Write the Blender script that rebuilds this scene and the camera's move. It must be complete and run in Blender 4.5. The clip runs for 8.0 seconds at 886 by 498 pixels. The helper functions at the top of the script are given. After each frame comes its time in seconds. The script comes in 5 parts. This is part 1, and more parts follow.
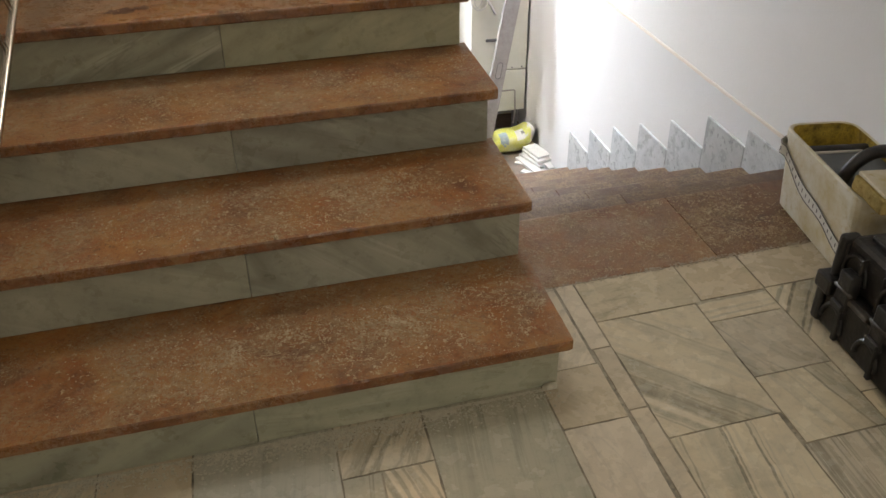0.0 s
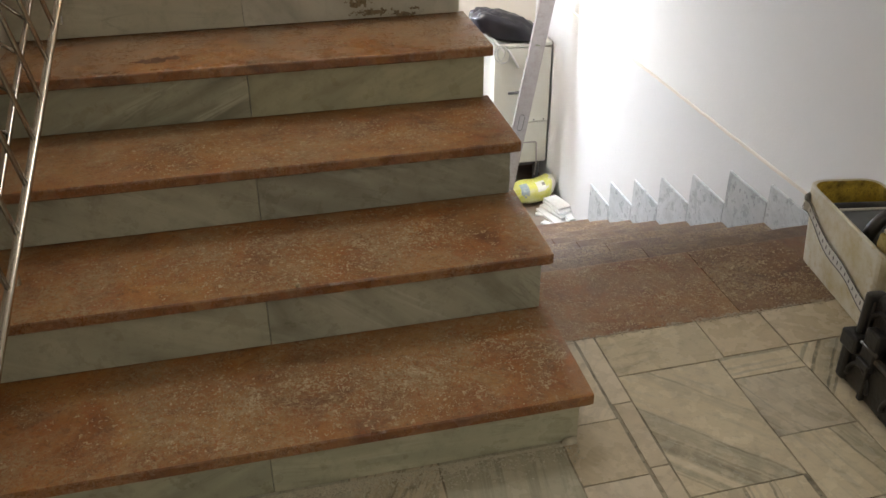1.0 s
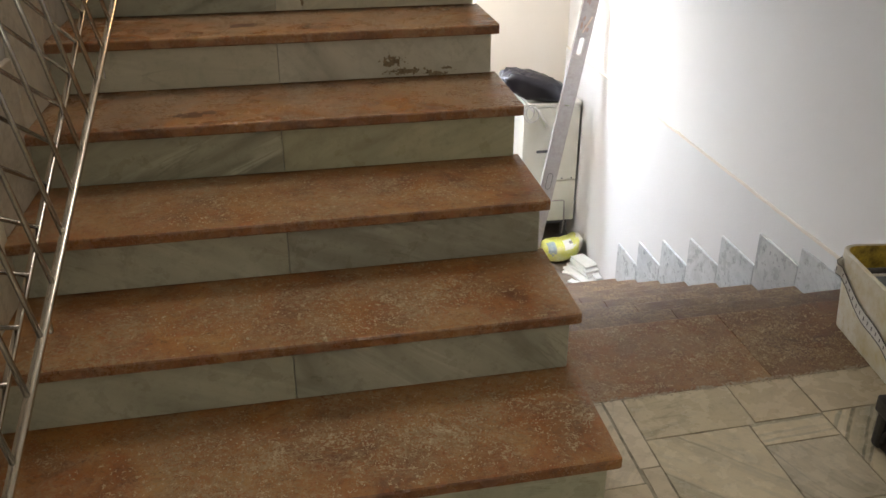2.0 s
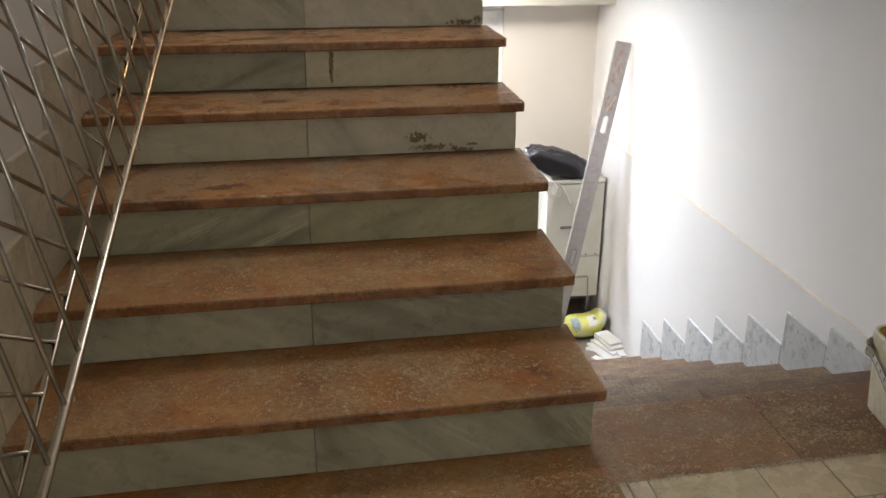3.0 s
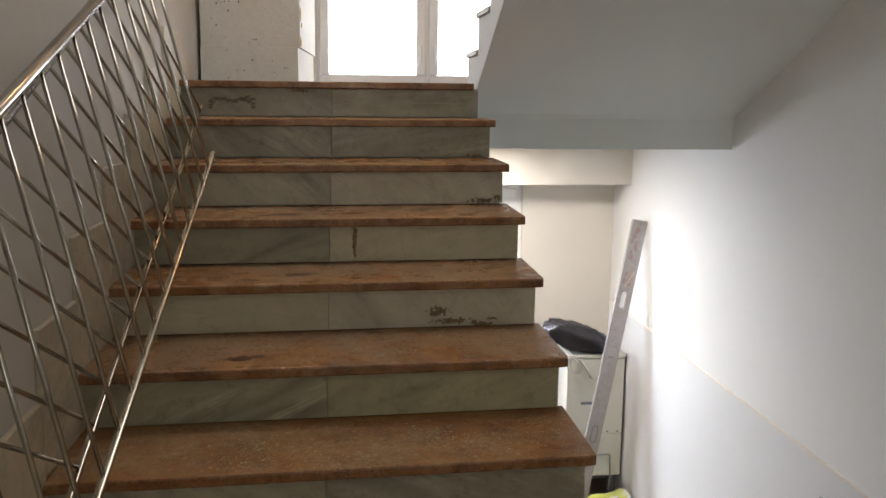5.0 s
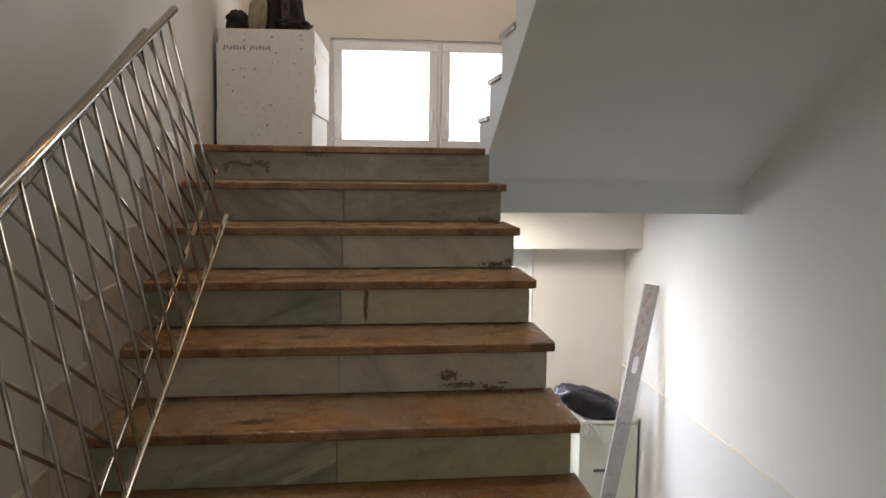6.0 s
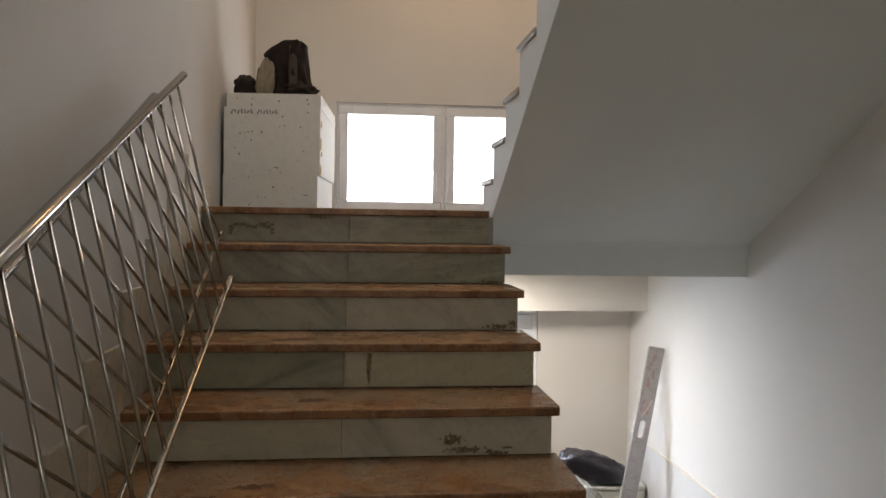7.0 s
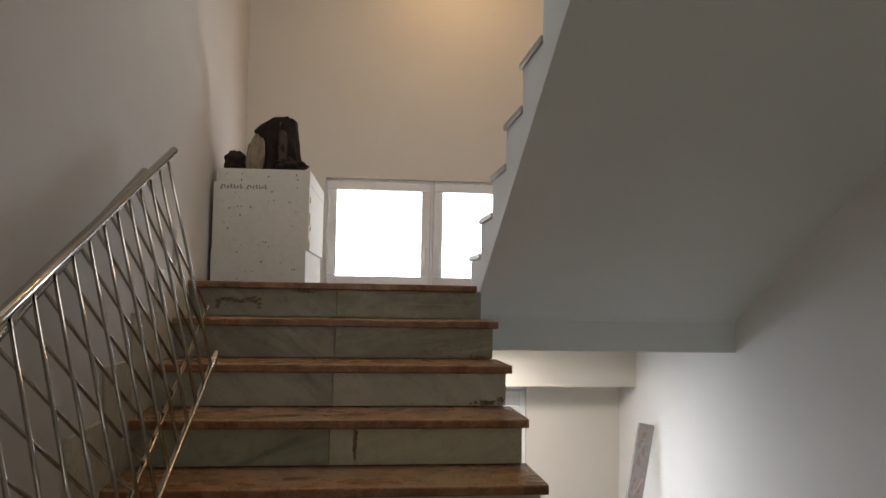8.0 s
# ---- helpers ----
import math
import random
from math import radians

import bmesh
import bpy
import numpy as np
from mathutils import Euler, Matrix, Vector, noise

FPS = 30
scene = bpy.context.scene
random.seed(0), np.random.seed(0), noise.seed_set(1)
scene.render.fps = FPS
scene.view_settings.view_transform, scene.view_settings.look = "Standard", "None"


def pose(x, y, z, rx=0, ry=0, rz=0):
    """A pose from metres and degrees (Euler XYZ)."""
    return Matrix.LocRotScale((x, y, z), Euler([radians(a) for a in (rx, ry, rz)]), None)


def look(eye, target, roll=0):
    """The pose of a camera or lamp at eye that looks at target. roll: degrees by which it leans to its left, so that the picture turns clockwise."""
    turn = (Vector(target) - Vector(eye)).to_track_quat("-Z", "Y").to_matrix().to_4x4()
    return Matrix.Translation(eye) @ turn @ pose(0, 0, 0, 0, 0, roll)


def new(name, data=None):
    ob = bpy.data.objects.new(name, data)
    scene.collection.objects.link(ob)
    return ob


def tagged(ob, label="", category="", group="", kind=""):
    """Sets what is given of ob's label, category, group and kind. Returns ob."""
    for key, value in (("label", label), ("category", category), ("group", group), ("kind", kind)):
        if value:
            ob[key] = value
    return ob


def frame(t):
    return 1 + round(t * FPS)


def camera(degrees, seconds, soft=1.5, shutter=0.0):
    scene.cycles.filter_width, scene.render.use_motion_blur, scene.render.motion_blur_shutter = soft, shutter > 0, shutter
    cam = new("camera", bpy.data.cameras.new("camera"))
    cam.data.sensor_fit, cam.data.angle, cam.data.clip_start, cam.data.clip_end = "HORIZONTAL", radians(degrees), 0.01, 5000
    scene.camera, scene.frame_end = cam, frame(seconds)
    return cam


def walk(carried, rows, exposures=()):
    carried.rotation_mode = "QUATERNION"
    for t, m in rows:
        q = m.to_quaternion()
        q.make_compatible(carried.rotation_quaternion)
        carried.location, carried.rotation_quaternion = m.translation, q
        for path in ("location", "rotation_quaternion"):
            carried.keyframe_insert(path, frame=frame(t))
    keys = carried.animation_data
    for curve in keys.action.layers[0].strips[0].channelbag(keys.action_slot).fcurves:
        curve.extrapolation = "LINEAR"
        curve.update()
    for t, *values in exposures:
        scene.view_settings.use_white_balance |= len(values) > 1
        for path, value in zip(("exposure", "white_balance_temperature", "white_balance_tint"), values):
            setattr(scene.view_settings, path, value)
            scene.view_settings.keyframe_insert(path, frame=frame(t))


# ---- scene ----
cam = camera(54.2, 8.0)
PATH = [
    (0.0, pose(-0.626, -1.412, 1.398, 56.904, 0.425, -13.175)),
    (0.5, pose(-0.628, -1.410, 1.400, 58.198, 0.289, -12.393)),
    (1.0, pose(-0.631, -1.409, 1.402, 60.147, 0.199, -11.572)),
    (1.5, pose(-0.635, -1.406, 1.404, 61.900, 0.064, -10.567)),
    (3.0, pose(-0.641, -1.411, 1.404, 68.759, -0.173, -7.814)),
    (3.5, pose(-0.640, -1.413, 1.406, 71.639, -0.137, -7.229)),
    (4.0, pose(-0.640, -1.415, 1.408, 74.582, -0.158, -6.721)),
    (4.5, pose(-0.640, -1.416, 1.412, 77.476, -0.298, -6.447)),
    (5.0, pose(-0.644, -1.419, 1.413, 80.091, -0.578, -6.409)),
    (6.5, pose(-0.646, -1.422, 1.414, 86.217, -0.813, -5.395)),
    (7.0, pose(-0.646, -1.422, 1.417, 88.319, -0.896, -5.396)),
    (7.5, pose(-0.646, -1.424, 1.418, 90.624, -1.032, -5.549)),
    (8.0, pose(-0.644, -1.425, 1.418, 93.265, -1.021, -6.174)),
]
walk(cam, PATH, exposures=[(0.0, 0.50), (1.5, 0.42), (3.5, 0.28), (4.5, 0.15), (6.5, -0.26), (8.0, -0.56)])

# ---- plan, in metres ----
H, D = 0.165, 0.3244            # riser height, tread depth
LEFT, RIGHT = -1.377, 1.359      # stair walls
NICHE = -1.407                  # left wall of the half landing
FAR = 4.849                     # window wall
BACK = -5.5
HALF = 9 * H                    # upper half landing
LOW = -9 * H                    # lower half landing
NOSE0 = 0.845                   # nose of the level tread of the lower flight
TOP = 4.455
# small departures of the single treads from the rule
RISE = [0, -0.008, 0.004, 0.007, 0.009, 0.008, 0.005, 0.002, 0.001, -0.006]
GOING = [0, 0.005, 0.009, -0.002, -0.012, 0.005, -0.006, 0.002, 0.007, 0.0]
OVER = 0.036                    # nosing in front of the riser
SKEW = 0.040                    # the steps run slightly askew to the side walls
SHEAR = Matrix(((1, 0, 0, 0), (SKEW, 1, 0, 0), (0, 0, 1, 0), (0, 0, 0, 1)))
SHEAR_DOWN = Matrix(((1, 0, 0, 0), (0.05, 1, 0, -0.05 * RIGHT), (0, 0, 1, 0), (0, 0, 0, 1)))
SHEAR_FLOOR = Matrix(((1, 0, 0, 0), (0.05, 1, 0, -0.05 * 0.85), (0, 0, 1, 0), (0, 0, 0, 1)))


def nose(k):
    return (k - 1) * D + GOING[k], k * H + RISE[k]


# ---- light ----
world = bpy.data.worlds.new("sky")
scene.world = world
world.use_nodes = True
sky = world.node_tree.nodes.new("ShaderNodeTexSky")
sky.sky_type = "NISHITA"
sky.sun_disc = False
sky.sun_elevation, sky.sun_rotation = radians(40), radians(200)
back = world.node_tree.nodes["Background"]
back.inputs[1].default_value = 0.12
world.node_tree.links.new(sky.outputs[0], back.inputs[0])

sun_data = bpy.data.lights.new("sun", "SUN")
sun_data.energy, sun_data.angle, sun_data.color = 1.0, radians(12), (1, 0.96, 0.9)
sun = new("sun", sun_data)
sun.matrix_world = look((3, -8, 9), (0, 0, 0))


def area(name, m, sx, sy, watts, colour):
    data = bpy.data.lights.new(name, "AREA")
    data.shape, data.size, data.size_y, data.energy, data.color = "RECTANGLE", sx, sy, watts, colour
    ob = new(name, data)
    ob.matrix_world = m
    return ob


# daylight in the two window openings, the lamp over the upper landing, and added fills for an unseen hall
area("window_light", look((0.0, FAR + 0.24, 1.9), (0.0, 0, 1.70)), 1.5, 0.7, 38, (0.90, 0.96, 1.03))
low_sky = area("window_light", look((0.17, FAR + 0.42, 0.33), (1.30, 3.35, -0.62)), 0.95, 0.88, 54, (0.85, 0.945, 1.07))
low_sky.data.spread = radians(115)
area("lamp_light", look((0.10, 4.18, 4.1), (0.10, 4.18, 0)), 0.3, 0.3, 10, (1.0, 0.58, 0.23))
# two unseen fills added behind the camera to brighten risers, soffit and lower treads
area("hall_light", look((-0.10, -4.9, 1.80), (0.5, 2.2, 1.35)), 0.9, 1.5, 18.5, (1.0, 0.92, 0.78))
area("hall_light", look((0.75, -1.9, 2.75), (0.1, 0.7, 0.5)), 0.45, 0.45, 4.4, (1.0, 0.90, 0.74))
# unseen overhead fill added in the ceiling opening to light the treads
area("well_light", look((-0.60, 1.85, TOP + 0.08), (-0.50, 1.75, 1.2)), 1.1, 1.2, 26.5, (1.0, 0.96, 0.91))
area("lamp_light", look((0.10, 3.92, 1.08), (0.10, 3.92, 0)), 0.25, 0.25, 31, (1.0, 0.92, 0.83))


# ---- materials ----
def material(name, rough=0.5, metal=0.0, spec=0.5):
    m = bpy.data.materials.new(name)
    m.use_nodes = True
    b = m.node_tree.nodes["Principled BSDF"]
    b.inputs["Roughness"].default_value = rough
    b.inputs["Metallic"].default_value = metal
    b.inputs["Specular IOR Level"].default_value = spec
    return m, b


class Nodes:
    """A short hand for node trees."""

    def __init__(self, m):
        self.t = m.node_tree
        self.m = m

    def add(self, kind, **sets):
        n = self.t.nodes.new(kind)
        if "operation" in sets:
            n.operation = sets["operation"]
        if "rotation_type" in sets:
            n.rotation_type = sets["rotation_type"]
        if "feature" in sets:
            n.feature = sets["feature"]
        if "data_type" in sets:
            n.data_type, n.blend_type = sets["data_type"], sets["blend_type"]
        return n

    def put(self, socket, value):
        if isinstance(value, bpy.types.NodeSocket):
            self.t.links.new(value, socket)
        else:
            socket.default_value = value

    def coords(self, turn=(0, 0, 0), scale=(1, 1, 1), shift=0.0, spin=0.0):
        """Object coordinates; shift and spin (degrees) vary by object."""
        c = self.add("ShaderNodeTexCoord").outputs["Object"]
        if shift or spin:
            r = self.add("ShaderNodeObjectInfo").outputs["Random"]
        if shift:
            v = self.add("ShaderNodeVectorMath", operation="ADD")
            s = self.add("ShaderNodeMath", operation="MULTIPLY")
            self.put(s.inputs[0], r)
            s.inputs[1].default_value = shift
            self.put(v.inputs[0], c)
            self.put(v.inputs[1], s.outputs[0])
            c = v.outputs[0]
        if spin:
            w = self.add("ShaderNodeVectorRotate", rotation_type="Z_AXIS")
            s = self.add("ShaderNodeMath", operation="MULTIPLY")
            self.put(s.inputs[0], r)
            s.inputs[1].default_value = radians(spin) * 7.3
            self.put(w.inputs["Vector"], c)
            self.put(w.inputs["Angle"], s.outputs[0])
            c = w.outputs[0]
        mp = self.add("ShaderNodeMapping")
        self.put(mp.inputs["Vector"], c)
        mp.inputs["Rotation"].default_value = [radians(a) for a in turn]
        mp.inputs["Scale"].default_value = scale
        return mp.outputs[0]

    def noise(self, vec, scale, detail=4, rough=0.55, distort=0.0):
        n = self.add("ShaderNodeTexNoise")
        self.put(n.inputs["Vector"], vec)
        n.inputs["Scale"].default_value, n.inputs["Detail"].default_value = scale, detail
        n.inputs["Roughness"].default_value, n.inputs["Distortion"].default_value = rough, distort
        return n.outputs["Fac"]

    def cells(self, vec, scale, feature="F1", random_=1.0):
        n = self.add("ShaderNodeTexVoronoi", feature=feature)
        self.put(n.inputs["Vector"], vec)
        n.inputs["Scale"].default_value, n.inputs["Randomness"].default_value = scale, random_
        return n.outputs["Distance"]

    def ramp(self, fac, *stops):
        n = self.add("ShaderNodeValToRGB")
        e = n.color_ramp.elements
        while len(e) < len(stops):
            e.new(0.5)
        for i, (p, c) in enumerate(stops):
            e[i].position = p
            e[i].color = (c, c, c, 1) if isinstance(c, (int, float)) else (*c, 1)
        self.put(n.inputs[0], fac)
        return n.outputs[0]

    def mix(self, fac, a, b, how="MIX"):
        n = self.add("ShaderNodeMix", data_type="RGBA", blend_type=how)
        self.put(n.inputs[0], fac)
        for s, v in ((n.inputs[6], a), (n.inputs[7], b)):
            self.put(s, v if isinstance(v, bpy.types.NodeSocket) else (*v, 1))
        return n.outputs[2]

    def math(self, op, a, b=0.0):
        n = self.add("ShaderNodeMath", operation=op)
        self.put(n.inputs[0], a)
        self.put(n.inputs[1], b)
        return n.outputs[0]

    def bump(self, height, strength=0.3, distance=0.002):
        n = self.add("ShaderNodeBump")
        n.inputs["Strength"].default_value, n.inputs["Distance"].default_value = strength, distance
        self.put(n.inputs["Height"], height)
        return n.outputs[0]


def plaster(name, light, dark, stain=0.5):
    m, b = material(name, 0.75, spec=0.25)
    n = Nodes(m)
    c = n.coords()
    big = n.noise(c, 1.1, 5, 0.6)
    fine = n.noise(c, 90, 3, 0.6)
    col = n.mix(n.ramp(big, (0.35, 0.0), (0.75, stain)), light, dark)
    col = n.mix(n.ramp(n.noise(c, 14, 5, 0.65), (0.62, 0.0), (0.72, 0.25)), col, dark)
    n.put(b.inputs["Base Color"], col)
    n.put(b.inputs["Normal"], n.bump(n.math("ADD", fine, n.math("MULTIPLY", n.noise(c, 7, 3), 2.0)), 0.25, 0.003))
    return m


WHITE_WALL = plaster("white_wall_paint", (0.82, 0.82, 0.825), (0.75, 0.745, 0.745))
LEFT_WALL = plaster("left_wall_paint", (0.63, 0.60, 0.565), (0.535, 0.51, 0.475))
FAR_WALL = plaster("cream_wall_paint", (0.75, 0.715, 0.665), (0.67, 0.63, 0.575))
SOFFIT = plaster("soffit_paint", (0.80, 0.855, 0.875), (0.73, 0.785, 0.805))
CEILING = plaster("ceiling_paint", (0.8, 0.79, 0.77), (0.72, 0.7, 0.68))
FILLER = plaster("yellowed_filler", (0.79, 0.75, 0.70), (0.73, 0.66, 0.59), 0.9)
DADO = plaster("bluish_white_wall_paint", (0.735, 0.74, 0.76), (0.66, 0.665, 0.68))


def red_marble(name, dust, dark_=0.0, film=0.3, dull=0.0, cloud=0.65, coat=(0.29, 0.178, 0.102)):
    """Red tread marble, dulled by pale grinding dust."""
    m, b = material(name, 0.3)
    n = Nodes(m)
    c = n.coords(shift=7.0)
    base = n.ramp(n.noise(c, 6, 8, 0.62, 0.6), (0.34, (0.13, 0.038, 0.008)), (0.45, (0.29, 0.098, 0.019)), (0.56, (0.39, 0.160, 0.036)), (0.70, (0.46, 0.26, 0.090)))
    base = n.mix(n.ramp(n.noise(c, 46, 8, 0.75), (0.52, 0.0), (0.70, 0.6)), base, (0.42, 0.26, 0.105))
    base = n.mix(n.ramp(n.noise(c, 13, 8, 0.75, 0.8), (0.58, 0.0), (0.70, cloud)), base, (0.09, 0.03, 0.009))
    base = n.mix(n.ramp(n.noise(c, 4.4, 9, 0.74, 0.5), (0.42, 0.08), (0.60, film)), base, coat)
    base = n.mix(n.ramp(n.noise(c, 26, 6, 0.7, 1.2), (0.56, 0.0), (0.63, 0.45)), base, (0.15, 0.052, 0.014))
    base = n.mix(n.ramp(n.noise(c, 4.2, 6, 0.7, 0.7), (0.55, 0.0), (0.64, cloud)), base, (0.17, 0.048, 0.010))
    base = n.mix(n.ramp(n.noise(c, 7.5, 9, 0.78, 0.4), (0.54, 0.0), (0.66, 0.5)), base, (0.40, 0.27, 0.135))
    base = n.mix(n.ramp(n.noise(c, 19, 10, 0.8, 0.5), (0.53, 0.0), (0.57, 0.42)), base, (0.36, 0.095, 0.014))
    base = n.mix(n.ramp(n.noise(c, 33, 10, 0.82, 0.3), (0.55, 0.0), (0.59, 0.40)), base, (0.105, 0.036, 0.010))
    # small pits, coloured dark for the shadows between dust flakes
    shade_pits = n.ramp(n.noise(c, 130, 5, 0.75), (0.34, 0.75), (0.42, 0.0))
    base = n.mix(shade_pits, base, (0.08, 0.03, 0.010))
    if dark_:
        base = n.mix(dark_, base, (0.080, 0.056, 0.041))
    patch = n.ramp(n.noise(c, 3.6, 7, 0.68), (0.44, 0.0), (0.60, dust))
    grain = n.ramp(n.noise(c, 95, 9, 0.85, 0.6), (0.46, 0.0), (0.55, 1.0))
    mask = n.math("MULTIPLY", patch, grain)
    curls = n.ramp(n.noise(c, 170, 3, 0.6, 1.5), (0.56, 0.0), (0.62, 1.0))
    thin = n.ramp(n.noise(c, 8, 5, 0.65), (0.44, 0.0), (0.60, dust))
    mask = n.math("MAXIMUM", mask, n.math("MULTIPLY", curls, thin))
    n.put(b.inputs["Base Color"], n.mix(mask, base, n.ramp(n.noise(c, 60, 3), (0.35, (0.34, 0.245, 0.135)), (0.65, (0.48, 0.385, 0.25)))))
    n.put(b.inputs["Roughness"], n.math("ADD", n.math("MULTIPLY", mask, 0.5), n.ramp(n.noise(c, 12, 4), (0.3, 0.15 + dull), (0.7, 0.36 + dull))))
    n.put(b.inputs["Normal"], n.bump(n.math("ADD", mask, n.math("ADD", n.noise(c, 60, 4), n.math("MULTIPLY", shade_pits, -1.0))), 0.4, 0.002))
    return m


TREAD_DUSTY = red_marble("dusty_red_marble", 1.0, 0.0, 0.6, 0.22, 0.32, (0.36, 0.190, 0.064))
TREAD = red_marble("red_marble", 0.75, 0.0, 0.95, 0.0, 0.35)
# red marble mixed mostly to dark brown, for treads below the level one
TREAD_DARK = red_marble("dark_brown_marble", 0.85, 0.76, 0.3, 0.2)
# darker tread marble: the nosing's shade under overhead light, put into colour
TREAD_EDGE = red_marble("red_marble_shaded_edge", 0.25, 0.38, 0.1)
TREAD_WORN = red_marble("worn_dusty_red_marble", 0.9, 0.22, 0.62, 0.25, 0.5, (0.30, 0.20, 0.125))
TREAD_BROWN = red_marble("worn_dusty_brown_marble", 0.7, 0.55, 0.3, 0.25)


def veined(name, light, mid, dark, axis, scale, rough, amount=1.0, spots=0.0, tone=0.3, angle=None):
    """Veined marble: clouds, long streaks and thin veins along one direction, turned differently in each slab about the axis."""
    m, b = material(name, rough)
    n = Nodes(m)
    c = n.coords(shift=11.0)
    rnd_ = n.add("ShaderNodeObjectInfo").outputs["Random"]
    far = n.math("FRACT", n.math("MULTIPLY", rnd_, 37.7))
    w = n.add("ShaderNodeVectorRotate", rotation_type=axis)
    n.put(w.inputs["Vector"], c)
    n.put(w.inputs["Angle"], n.math("MULTIPLY", far, 6.283) if angle is None else radians(-angle))
    st = n.add("ShaderNodeMapping")
    n.put(st.inputs["Vector"], w.outputs[0])
    st.inputs["Scale"].default_value = scale
    s = st.outputs[0]
    streak = n.noise(s, 3.0, 6, 0.55, 0.5)
    col = n.ramp(streak, (0.30, mid), (0.46, light), (0.56, light), (0.74, mid))
    band = n.ramp(n.noise(s, 4.5, 8, 0.62, 0.25), (0.30, 1.0), (0.46, 0.0))
    lines = n.ramp(n.noise(s, 8.0, 5, 0.55, 0.2), (0.46, 0.0), (0.495, 1.0), (0.505, 1.0), (0.54, 0.0))
    hair = n.ramp(n.noise(s, 24.0, 4, 0.6, 0.2), (0.36, 1.0), (0.50, 0.0))
    where = n.ramp(n.noise(c, 2.6, 3), (0.40, 0.0), (0.60, 1.0))
    col = n.mix(n.math("MULTIPLY", band, 0.75 * amount), col, dark)
    col = n.mix(n.math("MULTIPLY", n.math("MULTIPLY", lines, where), 0.65 * amount), col, dark)
    col = n.mix(n.math("MULTIPLY", n.math("MULTIPLY", hair, n.ramp(n.noise(c, 3.3, 3), (0.45, 0.1), (0.62, 1.0))), 0.4 * amount), col, dark)
    col = n.mix(n.ramp(n.noise(c, 3.4, 6, 0.65), (0.36, 0.0), (0.76, 0.6)), col, mid)
    if spots:
        col = n.mix(n.math("MULTIPLY", n.ramp(n.noise(c, 42, 3, 0.6), (0.60, 0.0), (0.70, 1.0)), spots), col, dark)
    hsv = n.add("ShaderNodeHueSaturation")
    n.put(hsv.inputs["Color"], col)
    n.put(hsv.inputs["Value"], n.math("ADD", n.math("MULTIPLY", rnd_, tone), 1.0 - tone / 2))
    n.put(hsv.inputs["Saturation"], n.math("ADD", n.math("MULTIPLY", far, 0.4), 0.8))
    dirt = n.ramp(n.noise(n.coords(), 30, 10, 0.8), (0.50, 0.0), (0.80, 0.5))
    n.put(b.inputs["Base Color"], n.mix(dirt, hsv.outputs[0], dark))
    n.put(b.inputs["Roughness"], n.ramp(n.noise(c, 18, 4), (0.3, rough * 0.7), (0.75, rough * 1.6)))
    n.put(b.inputs["Normal"], n.bump(n.noise(c, 55, 4), 0.12, 0.001))
    return m



def riser_stone(name, light, mid, dark, wisp, tone=0.25):
    """Grey-green marble in sawn slabs: broad soft slanting bands, pale wisps, a few thin dark veins and grime."""
    m, b = material(name, 0.3)
    n = Nodes(m)
    c = n.coords(shift=11.0)
    rnd_ = n.add("ShaderNodeObjectInfo").outputs["Random"]
    far = n.math("FRACT", n.math("MULTIPLY", rnd_, 37.7))
    w = n.add("ShaderNodeVectorRotate", rotation_type="Y_AXIS")
    n.put(w.inputs["Vector"], c)
    n.put(w.inputs["Angle"], n.math("MULTIPLY", n.math("SUBTRACT", far, 0.6), 1.35))

    def along(x, z):
        st = n.add("ShaderNodeMapping")
        n.put(st.inputs["Vector"], w.outputs[0])
        st.inputs["Scale"].default_value = (x, 1.0, z)
        return st.outputs[0]
    bands = n.noise(along(1.6, 8.0), 1.0, 4, 0.5, 0.9)
    col = n.ramp(bands, (0.25, dark), (0.40, mid), (0.55, light), (0.68, mid))
    wisps = n.ramp(n.noise(along(2.6, 26.0), 1.0, 5, 0.55, 0.7), (0.54, 0.0), (0.68, 1.0))
    where = n.ramp(n.noise(c, 2.3, 3, 0.5), (0.44, 0.0), (0.60, 0.8))
    col = n.mix(n.math("MULTIPLY", wisps, where), col, wisp)
    lines = n.ramp(n.noise(along(1.4, 11.0), 1.0, 6, 0.6, 1.1), (0.475, 0.0), (0.497, 0.45), (0.503, 0.45), (0.525, 0.0))
    col = n.mix(n.math("MULTIPLY", lines, n.ramp(n.noise(c, 3.1, 3), (0.50, 0.0), (0.64, 1.0))), col, dark)
    clouds = n.ramp(n.noise(c, 5.5, 6, 0.6, 0.6), (0.40, 0.0), (0.70, 0.55))
    col = n.mix(clouds, col, mid)
    hsv = n.add("ShaderNodeHueSaturation")
    n.put(hsv.inputs["Color"], col)
    n.put(hsv.inputs["Value"], n.math("ADD", n.math("MULTIPLY", rnd_, tone), 1.0 - tone / 2))
    n.put(hsv.inputs["Saturation"], n.math("ADD", n.math("MULTIPLY", far, 0.5), 0.75))
    dirt = n.ramp(n.noise(n.coords(), 24, 9, 0.78), (0.50, 0.0), (0.78, 0.55))
    n.put(b.inputs["Base Color"], n.mix(dirt, hsv.outputs[0], dark))
    n.put(b.inputs["Roughness"], n.ramp(n.noise(c, 14, 5), (0.3, 0.22), (0.75, 0.48)))
    n.put(b.inputs["Normal"], n.bump(n.noise(c, 55, 4), 0.12, 0.001))
    return m


